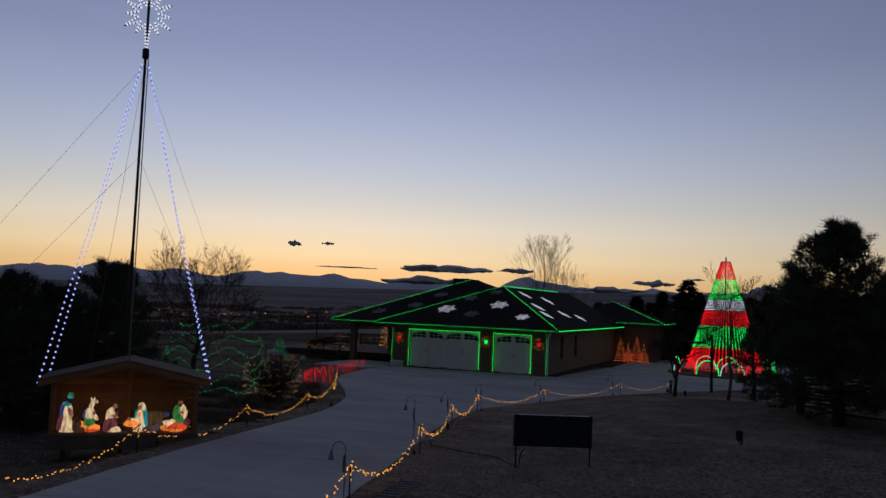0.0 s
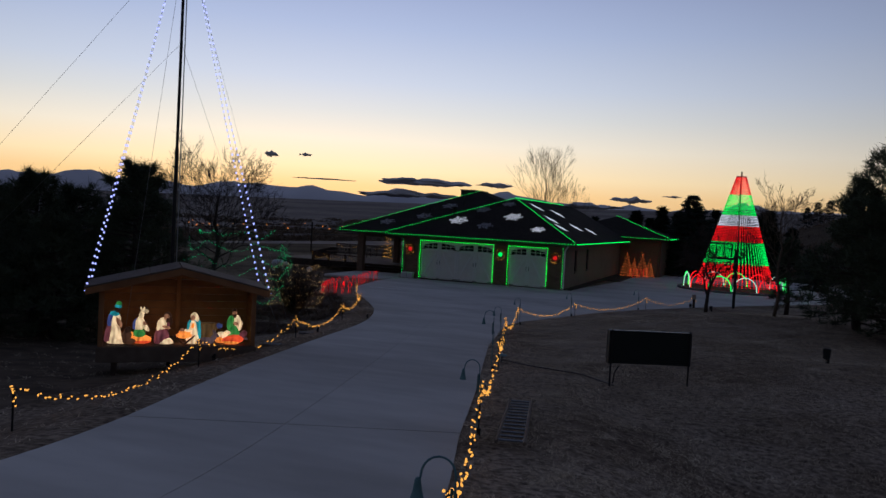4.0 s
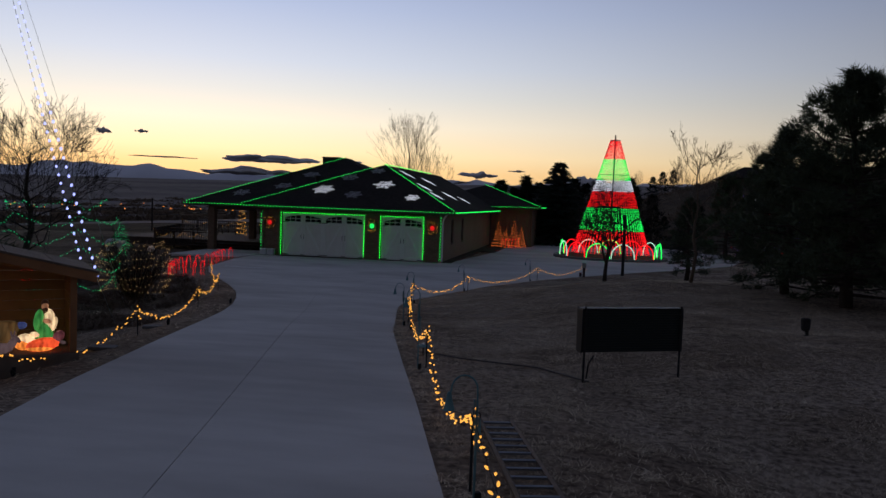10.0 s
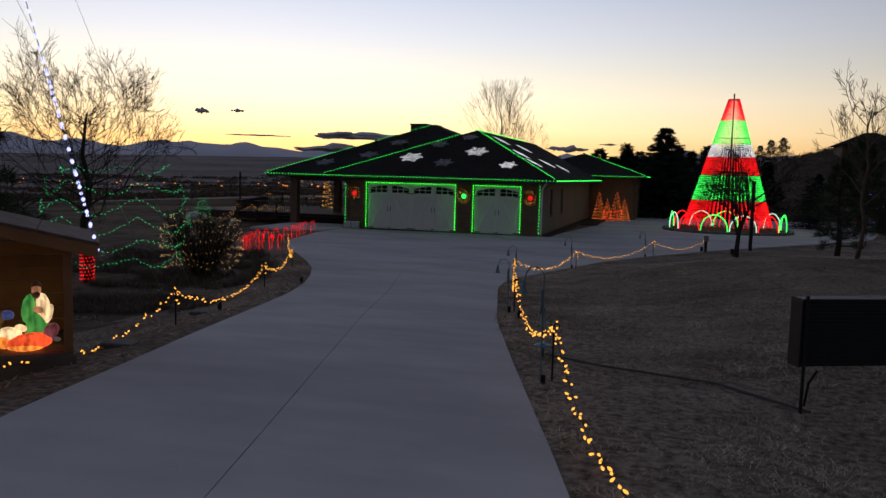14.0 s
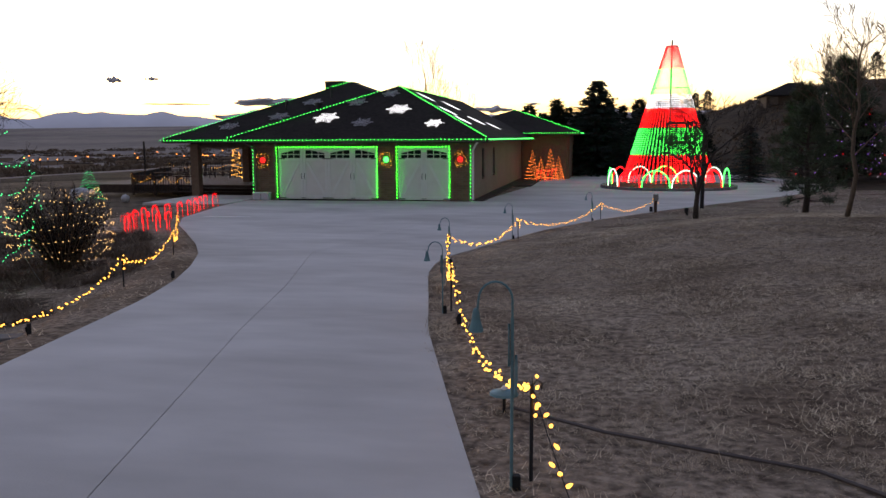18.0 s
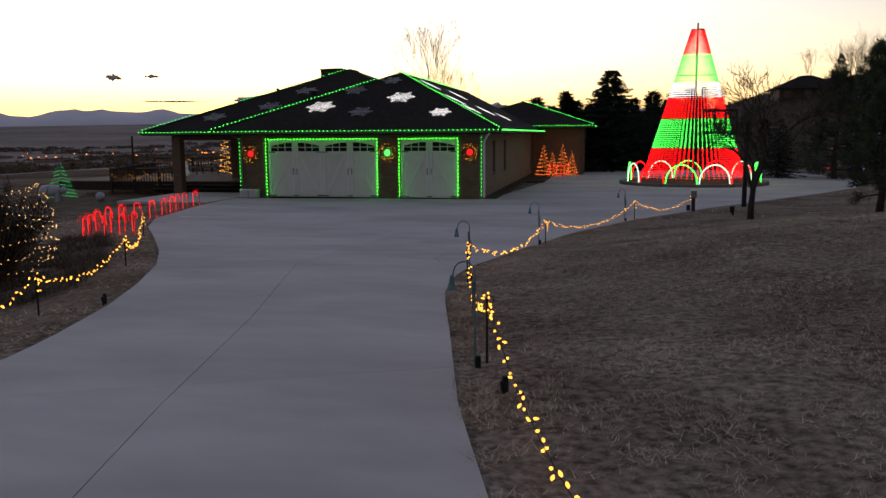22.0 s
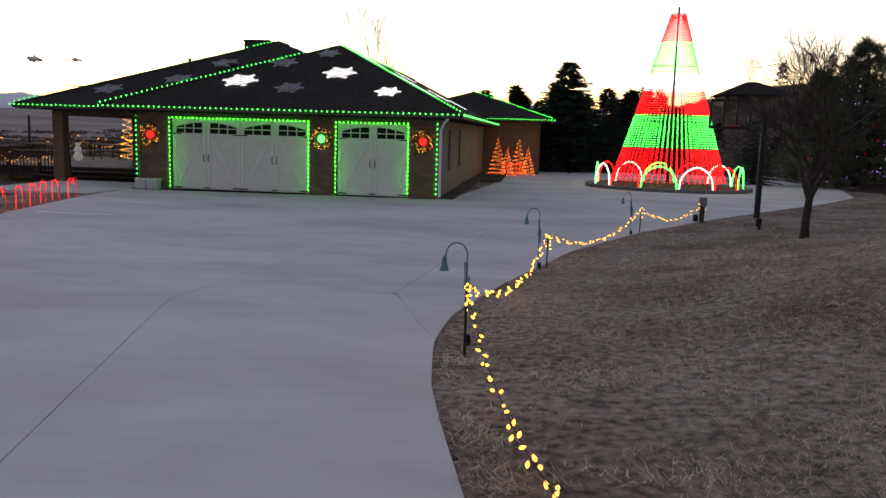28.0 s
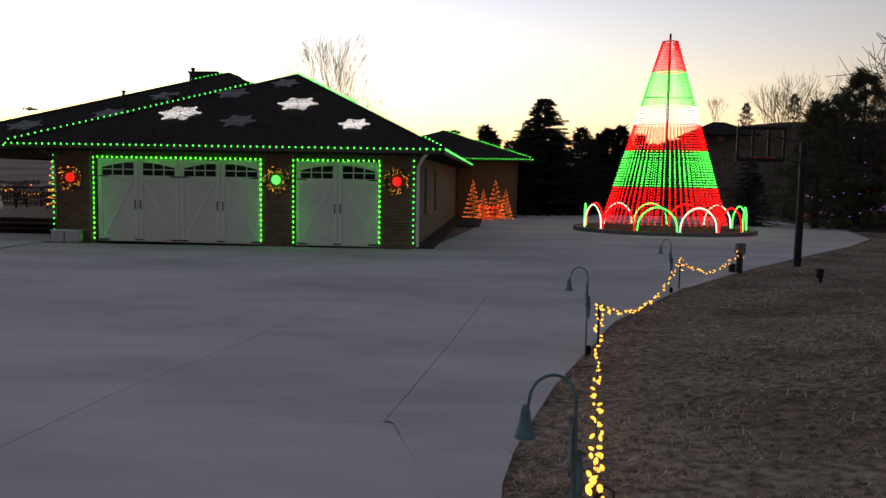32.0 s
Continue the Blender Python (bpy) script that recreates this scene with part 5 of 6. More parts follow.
# mast with the star, guy wires and blue strands to the stable's roof corners
MX, MY = -12.63, 16.94
MZ = land(MX, MY)
mast = empty("star_mast", MX, MY, MZ, label="tall thin steel mast with a lit star on top", category="mast")
MT = 10.25 - MZ
part("tube", tube([(0, 0, -0.3), (0, 0, MT * 0.5)], 0.046, 10), M["black_steel"], mast)
part("tube", tube([(0, 0, MT * 0.5), (0, 0, MT + 1.5)], 0.034, 10), M["black_steel"], mast)
part("collar", lathe([(0.05, 0), (0.085, 0.05), (0.085, 0.25), (0.05, 0.3)], 10, (0, 0, MT - 0.1)), M["black_steel"], mast)
part("rod", tube([(0.12, 0, 0), (0.10, 0, MT * 0.99)], 0.012, 4), M["steel"], mast)
SA2 = radians(35)  # the star faces down the drive
sd = Vector((math.cos(SA2), math.sin(SA2), 0))
star_c = Vector((0, 0, MT + 1.05))
B_STAR = bulb_mesh("star_bulb", G_WHITE, 0.03, 0.06)
for k in range(12):
    a = math.pi / 2 + k * math.pi / 6
    ln = 0.66 if k % 2 == 0 else 0.55
    if k == 6:
        ln = 0.98
    tip = star_c + (sd * math.cos(a) + Vector((0, 0, 1)) * math.sin(a)) * ln
    for s in (-1, 1):
        b = a + s * math.pi / 12
        foot = star_c + (sd * math.cos(b) + Vector((0, 0, 1)) * math.sin(b)) * 0.26
        ray = part("star_ray", tube([foot, tip], 0.012, 4), M["black_steel"], mast)
        for p in walk_line([foot, tip], 0.085):
            part("bulb", B_STAR, None, ray).location = p + Vector((0.03, -0.03, 0))
eaves = [stable_m @ Vector((sx * (SW / 2 + 0.26), y, WALL_H - 0.06)) for sx in (-1, 1) for y in (-0.17, SD + 0.1)]
for p in eaves:
    top = Vector((MX, MY, 10.05)) + (p - Vector((MX, MY, p.z))) * 0.04
    light_string([p, p.lerp(top, 0.5) - Vector((0, 0, 0.12)), top], 0.145, [B_BLUE], "strand of blue-white bulbs from mast to stable roof", "strands on the mast")
for k, (dx, dy, z) in enumerate(((-8.5, -2.2, 10.0), (-4.6, 12.5, 10.0), (-7.5, -1.5, 7.6), (-2.2, 8.2, 7.6), (-0.6, -0.9, 10.0))):
    tagged(part("guy_wire", tube([(MX, MY, z), (MX + dx, MY + dy, land(MX + dx, MY + dy))], 0.0035, 4), M["steel"]), "thin steel guy wire staying the mast", "wire", "guy wires of the mast")

# ---- dark sign on the lawn ----
s0, s1 = Vector((-2.636, 17.757, 0)), Vector((-1.163, 18.452, 0))
ang = math.degrees(math.atan2((s1 - s0).y, (s1 - s0).x))
mid = (s0 + s1) / 2
sz = land(mid.x, mid.y)
sign = empty("lawn_sign", mid.x, mid.y, sz, ang, "dark matt message board on thin steel posts, switched off", "sign")
sw = (s1 - s0).length
part("board", box(0, 0.04, 1.88 - sz - 0.31, sw, 0.17, 0.63, 0.012), M["screen"], sign)
for k in range(16):
    part("louvre", box(0, -0.05, 1.88 - sz - 0.60 + 0.038 * k, sw - 0.06, 0.016, 0.012, 0.003), M["black_steel"], sign)
part("rim", box(0, 0.035, 1.88 - sz + 0.015, sw + 0.02, 0.19, 0.03, 0.005), M["black_steel"], sign)
for sx in (-1, 1):
    part("side_rim", box(sx * (sw / 2 + 0.006), 0.035, 1.88 - sz - 0.31, 0.02, 0.19, 0.64, 0.004), M["black_steel"], sign)
    part("post", tube([(sx * (sw / 2 - 0.03), -0.07, -0.2), (sx * (sw / 2 - 0.03), -0.07, 1.94 - sz)], 0.017, 6), M["black_steel"], sign)
part("cable", tube([(-sw / 2 + 0.12, 0.02, 0.02), (-sw / 2 + 0.14, 0.0, 0.25), (-sw / 2 + 0.22, 0, 1.2 - sz)], 0.012, 5), M["rubber"], sign)
tagged(part("conduit", tube([(-5.35, 19.7, land(-5.35, 19.7) + 0.06), (-4.6, 19.2, land(-4.6, 19.2) + 0.04), (-3.3, 18.6, land(-3.3, 18.6) + 0.03), (-2.5, 17.7, land(-2.5, 17.7) + 0.03)], 0.015, 6), M["gutter"]), "grey conduit lying on the lawn to the sign", "pipe")
flood = empty("flood_lamp", -5.4, 19.75, land(-5.4, 19.75), label="low round pale garden lamp cover at the lawn's edge", category="garden lamp")
part("cover", lathe([(0.015, 0.19), (0.11, 0.168), (0.12, 0.15), (0.02, 0.145)], 16), M["verdigris"], flood)
part("knob", lathe([(0.02, 0.185), (0.024, 0.20), (0.012, 0.22)], 10), M["white_trim"], flood)
part("stem", tube([(0, 0, -0.1), (0, 0, 0.16)], 0.015, 6), M["black_steel"], flood)


# ---- posts with warm strings along both sides of the drive ----
POST_R = ((-1.85, 6.6), (-3.43, 12.1), (-5.05, 18.3), (-6.74, 24.46), (-7.84, 29.75), (-7.05, 36.1), (-4.8, 42.2), (-2.7, 45.5))
POST_L = ((-8.35, 9.0), (-10.28, 15.0), (-11.2, 20.15), (-13.15, 26.4), (-14.75, 30.9), (-17.6, 36.1))


def stake_post(x, y, h):
    z = land(x, y)
    th = empty("string_post", x, y, z, label="thin dark metal stake that holds up a string of lights", category="post", group="stakes along the drive")
    part("stake", tube([(0, 0, -0.2), (0, 0, h)], 0.013, 6), M["black_steel"], th)
    part("hook", tube([(0, 0, h - 0.02), (0.03, 0, h + 0.03), (0.06, 0, h + 0.01), (0.06, 0, h - 0.03)], 0.006, 4), M["black_steel"], th)
    return Vector((x, y, z + h))


def sagging(a, b, sag, n=14):
    return [a.lerp(b, k / n) - Vector((0, 0, sag * 4 * (k / n) * (1 - k / n))) for k in range(n + 1)]


for posts, sags in ((POST_R, (0.42, 0.5, 0.48, 0.46, 0.40, 0.40, 0.36)), (POST_L, (0.5, 0.45, 0.42, 0.30, 0.42))):
    tops = [stake_post(x, y, (0.62 if y < 33 else 0.53) if posts is POST_R else 0.52) for x, y in posts]
    for (a, b), s in zip(zip(tops, tops[1:]), sags):
        light_string(sagging(a, b, s), 0.125, [B_WARM], "drooping string of warm white bulbs between stakes", "warm strings along the drive", jitter=0.035, rnd=rnd)
    for p in tops:
        light_string([p + Vector((0, 0, 0.04)), p + Vector((0.03, 0.02, -0.22))], 0.05, [B_WARM], "bunch of spare warm bulbs hanging at a stake", "warm strings along the drive", jitter=0.03, rnd=rnd)


def hook_lamp(x, y, h, turn):
    th = empty("path_lamp", x, y, land(x, y), turn, "verdigris swan-neck path lamp with a tulip shade", "garden lamp", "path lamps along the drive")
    part("stem", tube([(0, 0, -0.2), (0, 0, h * 0.78)], 0.010, 6), M["verdigris"], th)
    part("neck", tube([(0, 0, h * 0.76)] + [(-0.10 + 0.10 * math.cos(a), 0, h * 0.86 + 0.11 * math.sin(a)) for a in [math.pi * k / 10 for k in range(11)]] + [(-0.21, 0, h * 0.80)], 0.007, 6), M["verdigris"], th)
    part("shade", lathe([(0.010, 0.075), (0.018, 0.06), (0.027, 0.0), (0.046, -0.065), (0.041, -0.065), (0.012, 0.02)], 12, (-0.215, 0, h * 0.77)), M["verdigris"], th, "tulip shade")
    for z, s in ((0.52, 1), (0.66, -1)):
        bm = bmesh.new()
        for k in range(6):
            u = k / 5
            wdt = 0.035 * math.sin(math.pi * u) + 0.002
            c = Vector((0.015 * s, 0, h * z - 0.13 + 0.26 * u))
            bm.verts.new(c + Vector((0, wdt, 0)))
            bm.verts.new(c + Vector((0.012 * s, -wdt, 0)))
        bm.verts.ensure_lookup_table()
        for k in range(5):
            bm.faces.new((bm.verts[2 * k], bm.verts[2 * k + 1], bm.verts[2 * k + 3], bm.verts[2 * k + 2]))
        r = bmesh.ops.extrude_face_region(bm, geom=bm.faces[:])
        bmesh.ops.translate(bm, verts=[v for v in r["geom"] if isinstance(v, bmesh.types.BMVert)], vec=(0.004, 0, 0))
        part("leaf", bm, M["verdigris"], th)
    part("stake_box", box(0.03, 0, 0.03, 0.05, 0.05, 0.12, 0.005), M["rubber"], th)


for x, y, h, turn in ((-1.63, 6.1, 1.0, 20), (-3.36, 11.8, 1.02, 15), (-5.155, 18.15, 1.36, 10), (-6.83, 24.3, 1.02, 5), (-7.88, 30.2, 1.0, 10), (-7.2, 36.0, 1.02, 10), (-5.1, 41.6, 1.0, 20)):
    hook_lamp(x, y, h, turn)


# ---- candy canes ----
B_CANE = bulb_mesh("cane_bulb", G_RED, 0.013, 0.028)


def cane(x, y, turn, h=0.55, grp="candy canes beside the forecourt"):
    th = empty("candy_cane", x, y, land(x, y), turn, "red lit candy cane stake", "light decoration", grp)
    pts = [Vector((0, 0, 0)), Vector((0, 0, h - 0.10))] + [Vector((0.08 - 0.08 * math.cos(a), 0, h - 0.10 + 0.10 * math.sin(a))) for a in [math.pi * k / 6 for k in range(1, 7)]] + [Vector((0.16, 0, h - 0.17))]
    part("cane_tube", tube(pts, 0.009, 5), M["red_leaf"], th)
    for p in walk_line(pts, 0.042):
        part("bulb", B_CANE, None, th).location = p + Vector((0, -0.012, 0))


for k in range(24):
    u = (k / 23) ** 1.25
    cane(-19.75 - 1.25 * u - 0.2 * math.sin(u * 9), 36.6 + 9.0 * u, (50, 230)[k % 2] + rnd.uniform(-15, 15))
for x, y in ((-18.5, 37.0), (-18.15, 36.6), (-19.1, 36.9), (-19.5, 36.6), (-18.9, 37.3), (-19.3, 37.2), (-19.6, 37.0), (-19.0, 36.5), (-19.8, 37.4), (-18.7, 36.7)):
    cane(x, y, rnd.uniform(0, 360))
for k in range(6):
    cane(-9.25 + 0.22 * k, 68.3 + 0.45 * k, 60, 0.75, "candy canes by the far wing")


# ---- amber wire trees beside the far wing ----
def wire_tree(x, y, h):
    th = empty("wire_tree", x, y, land(x, y), label="cone of amber lights wound on a wire frame", category="light decoration", group="amber wire trees")
    part("frame", tube([(0, 0, 0), (0, 0, h)], 0.012, 5), M["black_steel"], th)
    turns = 9
    pts = [Vector(((0.34 * h * 0.75 * (1 - u)) * math.cos(u * turns * 6.2832), (0.34 * h * 0.75 * (1 - u)) * math.sin(u * turns * 6.2832), 0.05 + u * h * 0.97)) for u in [k / 150 for k in range(151)]]
    part("spiral", tube(pts, 0.008, 4), M["black_steel"], th)
    for p in walk_line(pts, 0.085):
        part("bulb", B_AMBER, None, th).location = p


for x, y, h in ((-9.62, 68.9, 2.15), (-9.08, 69.3, 1.6), (-8.45, 69.7, 2.2), (-7.9, 70.1, 1.65)):
    wire_tree(x, y, h)

# ---- lights wound round the left trees and shrub ----
TX, TY = -20.6, 29.2
tz = land(TX, TY)
gcx, gcy = TX + 0.75, TY + 0.4
for k in range(6):
    # a row of three swags over the side towards the drive, then a drop to the next row
    z, q = tz + 3.55 - 0.52 * k, (1.5, 1.9, 2.05, 2.1, 2.0, 1.8)[k]
    turn = -2.6 if k % 2 else 0.35
    end = 0.35 if k % 2 else -2.6
    pts = []
    for j in range(25):
        a = turn + (end - turn) * j / 24
        pts.append(Vector((gcx + q * math.cos(a), gcy + q * math.sin(a), z - 0.30 * abs(math.sin(j * math.pi / 8)) + 0.10 * math.sin(j * 0.7 + k))))
    light_string(pts + [pts[-1] + Vector((0.05, 0.05, -0.40))], 0.115, [B_SGREEN], "green bulbs swagged over the bare tree's limbs", "green swags on the bare tree", jitter=0.03, rnd=rnd)
pts = [Vector((TX + 0.20 * math.cos(u * 70), TY + 0.20 * math.sin(u * 70), tz + 0.05 + 1.15 * u)) for u in [k / 120 for k in range(121)]]
light_string(pts, 0.10, [B_SRED], "red bulbs wound round the bare tree's trunk", "red winding")
for VX, VY in ((10.3, 70.0), (13.6, 67.5)):
    vz = land(VX, VY)
    for k in range(6):
        z = vz + 0.6 + 0.95 * k
        q = 3.1 * (1 - (z - vz) / 8.2)
        light_string([Vector((VX + q * math.cos(a), VY + q * math.sin(a), z + 0.25 * math.sin(3 * a + k))) for a in [j * 6.2832 / 24 for j in range(25)]], 0.55, [B_VIOLET, B_VIOLET, B_SRED, B_VIOLET, B_SWHITE], "violet, white and red bulbs looped round a pine", "violet loops on the pines", jitter=0.15, rnd=rnd)


def shrub(x, y, w, h, seed, label):
    th = empty("shrub", x, y, land(x, y), label=label, category="shrub")
    r = random.Random(seed)
    stems, items = bmesh.new(), []
    for k in range(170):
        a, q = r.uniform(0, 6.2832), math.sqrt(r.random()) * w
        tip = np.array((q * math.cos(a), q * math.sin(a), h * (1 - 0.12 * (q / w) ** 2) * r.uniform(0.5, 1.05)))
        add_tube(stems, [np.array((tip[0] * 0.12, tip[1] * 0.12, 0)), tip * np.array((0.6, 0.6, 0.55)), tip], [0.02, 0.012, 0.004], 3, cap=False)
        for j in range(40):
            u = r.uniform(0.3, 1.05)
            p = tip * u
            v = rand_dir(r) + np.array((0, 0, 0.5))
            items.append((p, p + v * 0.20, rand_dir(r) * 0.010))
    tagged(part("stem_work", stems, M["brush"], th), kind="stuff")
    blades("twig_work", items, M["bark"], th)


shrub(-18.0, 31.2, 1.25, 2.05, 3, "round bare shrub wound with warm lights")
bx, by = -18.0, 31.2
bz = land(bx, by)
for k, (z, q) in enumerate(((0.45, 1.1), (0.70, 1.2), (0.96, 1.24), (1.22, 1.24), (1.48, 1.2), (1.74, 1.1), (1.98, 0.95))):
    light_string([Vector((bx + q * math.cos(a), by + q * math.sin(a), bz + z + 0.09 * math.sin(3 * a + k))) for a in [j * 6.2832 / 24 for j in range(25)]], 0.14, [B_SHRUB], "warm bulbs wound round the bare shrub", "warm loops on the shrub", jitter=0.04, rnd=rnd)


# ---- basketball hoop, spot lamps and boxes along the lawn ----
hz = land(-0.84, 47.2)
hoop = empty("basketball_hoop", -0.84, 47.2, hz, label="black pole with an open-framed basketball backboard", category="basketball hoop")
part("pole", box(0, 0, 1.5, 0.15, 0.15, 3.1, 0.02), M["black_steel"], hoop)
for z in (2.55, 3.05):
    part("arm", tube([(0, 0, z), (-0.55, 0.35, z + 0.15)], 0.025, 5), M["black_steel"], hoop)
bb = part("backboard_frame", box(-0.85, 0.55, 2.62, 1.15, 0.07, 0.09), M["black_steel"], hoop)
part("backboard_frame", box(-0.85, 0.55, 3.42, 1.15, 0.07, 0.09), M["black_steel"], hoop)
for x in (-1.42, -1.05, -0.66, -0.28):
    part("backboard_bar", box(x, 0.55, 3.02, 0.06, 0.06, 0.8), M["black_steel"], hoop)
part("rim", tube([(-0.85 + 0.23 * math.cos(a), 0.28 + 0.23 * math.sin(a), 2.68) for a in [k * 6.2832 / 16 for k in range(17)]], 0.012, 5), M["red_leaf"], hoop)


def spot(x, y, label, s=1.0):
    th = empty("spot_lamp", x, y, land(x, y), 40, label, "spot lamp", "spot lamps on the lawn")
    part("stake", tube([(0, 0, -0.1), (0, 0, 0.12 * s)], 0.012, 5), M["black_steel"], th)
    part("head", lathe([(0.05 * s, 0), (0.075 * s, 0.03), (0.085 * s, 0.22 * s), (0.06 * s, 0.22 * s), (0.05 * s, 0.1 * s)], 12, (0, 0, 0.1 * s)), M["black_steel"], th)
    part("bracket", box(0.06 * s, 0, 0.08, 0.05, 0.03, 0.14, 0.004), M["black_steel"], th)


spot(1.64, 22.4, "black upright spot lamp on the lawn", 1.1)
spot(-1.8, 43.3, "small black spot lamp at the lawn's edge", 0.9)
for x, y in ((-6.45, 23.4), (-10.9, 16.3), (-12.3, 26.6), (-11.6, 22.0)):
    spot(x, y, "small black ground spot beside the drive", 0.33)
for x, y, turn in ((-11.95, 22.0, 25), (-10.6, 18.1, 12)):
    lid = part("ground_lid", box(0, 0, 0.02, 0.42, 0.26, 0.06, 0.012), M["stone"])
    lid.matrix_world = pose(x, y, land(x, y), 0, 0, turn)
    tagged(lid, "flat grey stone lid lying in the grass", "lid", "lids beside the drive")
end = empty("outlet_post", -2.75, 45.45, land(-2.75, 45.45), label="short dark post with a grey outlet box", category="post")
part("post", box(0, 0, 0.25, 0.12, 0.12, 0.6, 0.01), M["dark_wood"], end)
part("outlet_box", box(0.0, -0.02, 0.55, 0.20, 0.16, 0.26, 0.015), M["steel"], end)
part("foot_box", box(-0.16, 0.0, 0.09, 0.12, 0.14, 0.2, 0.01), M["black_steel"], end)
for x in (-20.83, -20.42):
    b = part("storage_box", box(0, 0, 0.17, 0.38, 0.36, 0.34, 0.03), M["snow_white"])
    b.matrix_world = pose(x, 49.12, -0.03, 0, 0, 3)
    tagged(b, "white plastic storage box beside the garage wall", "box", "white boxes")
    part("lid", box(0, 0, 0.345, 0.40, 0.38, 0.04, 0.012), M["white_trim"], b)

# ladder lying in the ditch
la, lb = Vector((-3.5, 14.5, land(-3.5, 14.5) + 0.08)), Vector((-2.7, 11.1, land(-2.7, 11.1) + 0.12))
lad = empty("ladder", *la, label="old grey ladder lying on the bank", category="ladder")
dirn = (lb - la).normalized()
sidev = dirn.cross(Vector((0, 0, 1))).normalized() * 0.17
for s in (-1, 1):
    part("rail", tube([sidev * s, (lb - la) + sidev * s], 0.026, 5), M["old_wood"], lad)
for k in range(13):
    c = (lb - la) * ((k + 0.5) / 13)
    part("rung", tube([c - sidev, c + sidev], 0.016, 5), M["steel"], lad)

# ---- porch deck, tables and garden figures left of the house ----
deck = empty("porch_deck", -26.6, 55.0, -0.1, label="raised grey board deck with two long steps", category="deck")
for k in range(40):
    part("deck_board", box(-1.3, -1.0 + 0.23 * k, 0.46, 11.0, 0.22, 0.04, 0.004), M["old_wood"], deck)
for k, (y, z) in enumerate(((-1.5, 0.30), (-1.85, 0.14))):
    part("step", box(1.2, y, z, 4.6, 0.36, 0.05, 0.005), M["dark_wood"], deck)
    part("riser", box(1.2, y + 0.16, z - 0.08, 4.6, 0.03, 0.16), M["dark_wood"], deck)
part("skirt", box(-1.3, -1.13, 0.22, 11.0, 0.04, 0.44), M["dark_wood"], deck)


def railing(a, b, z, h, label):
    a, b = Vector((*a, z)), Vector((*b, z))
    th = empty("deck_railing", *a, label=label, category="railing", group="deck railings")
    d = b - a
    n = max(1, round(d.length / 1.3))
    for k in range(n + 1):
        p = d * k / n
        part("post", box(p.x, p.y, h / 2, 0.10, 0.10, h + 0.08, 0.008), M["dark_wood"], th)
    for zz in (0.14, h):
        part("rail", tube([Vector((0, 0, zz)), d + Vector((0, 0, zz))], 0.04, 4), M["dark_wood"], th)
    m = int(d.length / 0.16)
    for k in range(1, m):
        p = d * k / m
        part("baluster", box(p.x, p.y, h / 2 + 0.06, 0.03, 0.03, h - 0.14), M["black_steel"], th)
    pts = [a + d * (k / 24) + Vector((0, -0.08, h - 0.05 - 0.28 * abs(math.sin(k * math.pi / 6)))) for k in range(25)]
    light_string(pts, 0.15, [B_WARM], "warm bulbs swagged on the deck railing", "swags on the railings", jitter=0.02, rnd=rnd)


railing((-30.2, 53.6), (-26.0, 53.2), -0.15, 1.0, "dark wood railing with swagged warm lights")
railing((-33.3, 62.9), (-24.6, 63.1), 0.36, 0.9, "dark wood railing at the back of the deck")
railing((-30.3, 53.7), (-33.3, 62.7), 0.05, 0.95, "dark wood railing down the deck's side")


def picnic_table(x, y, z, turn, label):
    th = empty("picnic_table", x, y, z, turn, label, "table", "tables on the deck")
    for k in range(5):
        part("top_board", box(0, -0.3 + 0.15 * k, 0.74, 1.8, 0.14, 0.04, 0.006), M["old_wood"], th)
    for s in (-1, 1):
        part("bench", box(0, s * 0.68, 0.44, 1.8, 0.26, 0.04, 0.006), M["old_wood"], th)
        for q in (-1, 1):
            part("leg", tube([(s * 0.65, q * 0.55, 0), (s * 0.65, q * 0.22, 0.72)], 0.04, 4), M["dark_wood"], th)
        part("cross_bar", box(s * 0.65, 0, 0.40, 0.05, 1.5, 0.09), M["dark_wood"], th)


picnic_table(-28.6, 61.0, 0.38, 8, "weathered picnic table with benches on the deck")
picnic_table(-31.0, 59.2, 0.38, 5, "weathered picnic table behind the railing")
snow = empty("lit_snowman", -29.0, 58.8, 0.38, label="white glowing stacked-ball snowman figure", category="light decoration")
for z, r in ((0.20, 0.21), (0.52, 0.16), (0.77, 0.11)):
    part("ball", lathe([(r * math.sin(math.pi * k / 8) + 0.004, z - r * math.cos(math.pi * k / 8)) for k in range(9)], 14), glow("snowman_glow", (0.75, 0.8, 0.9), 0.05), snow, smooth=True)
part("hat", lathe([(0.13, 0.86), (0.13, 0.88), (0.08, 0.89), (0.08, 1.0)], 12), M["screen"], snow)
light_string([Vector((-27.1 + 0.36 * math.cos(u * 44) * (1 - 0.6 * u), 59.9 + 0.36 * math.sin(u * 44) * (1 - 0.6 * u), 0.45 + 2.1 * u)) for u in [k / 100 for k in range(101)]], 0.09, [B_WARM], "tall spiral of warm bulbs on the porch", "porch spiral")
gx, gy = -30.1, 49.6
gz = land(gx, gy)
wire = empty("lit_wire_tree", gx, gy, gz, label="leaning green rope-light tree on the grass", category="light decoration")
for k in range(9):
    z, q = 0.12 + 0.165 * k, 0.85 * (1 - k / 10.5)
    br = part("branch", tube([(-q, 0, z), (0, 0.02, z + 0.13), (q, 0, z + 0.05)], 0.01, 4), M["black_steel"], wire)
    for p in walk_line([Vector((-q, 0, z)), Vector((0, 0.02, z + 0.13)), Vector((q, 0, z + 0.05))], 0.07):
        part("bulb", B_SGREEN, None, br).location = p
part("stem", tube([(0, 0, -0.1), (0, 0, 1.6)], 0.012, 4), M["black_steel"], wire)
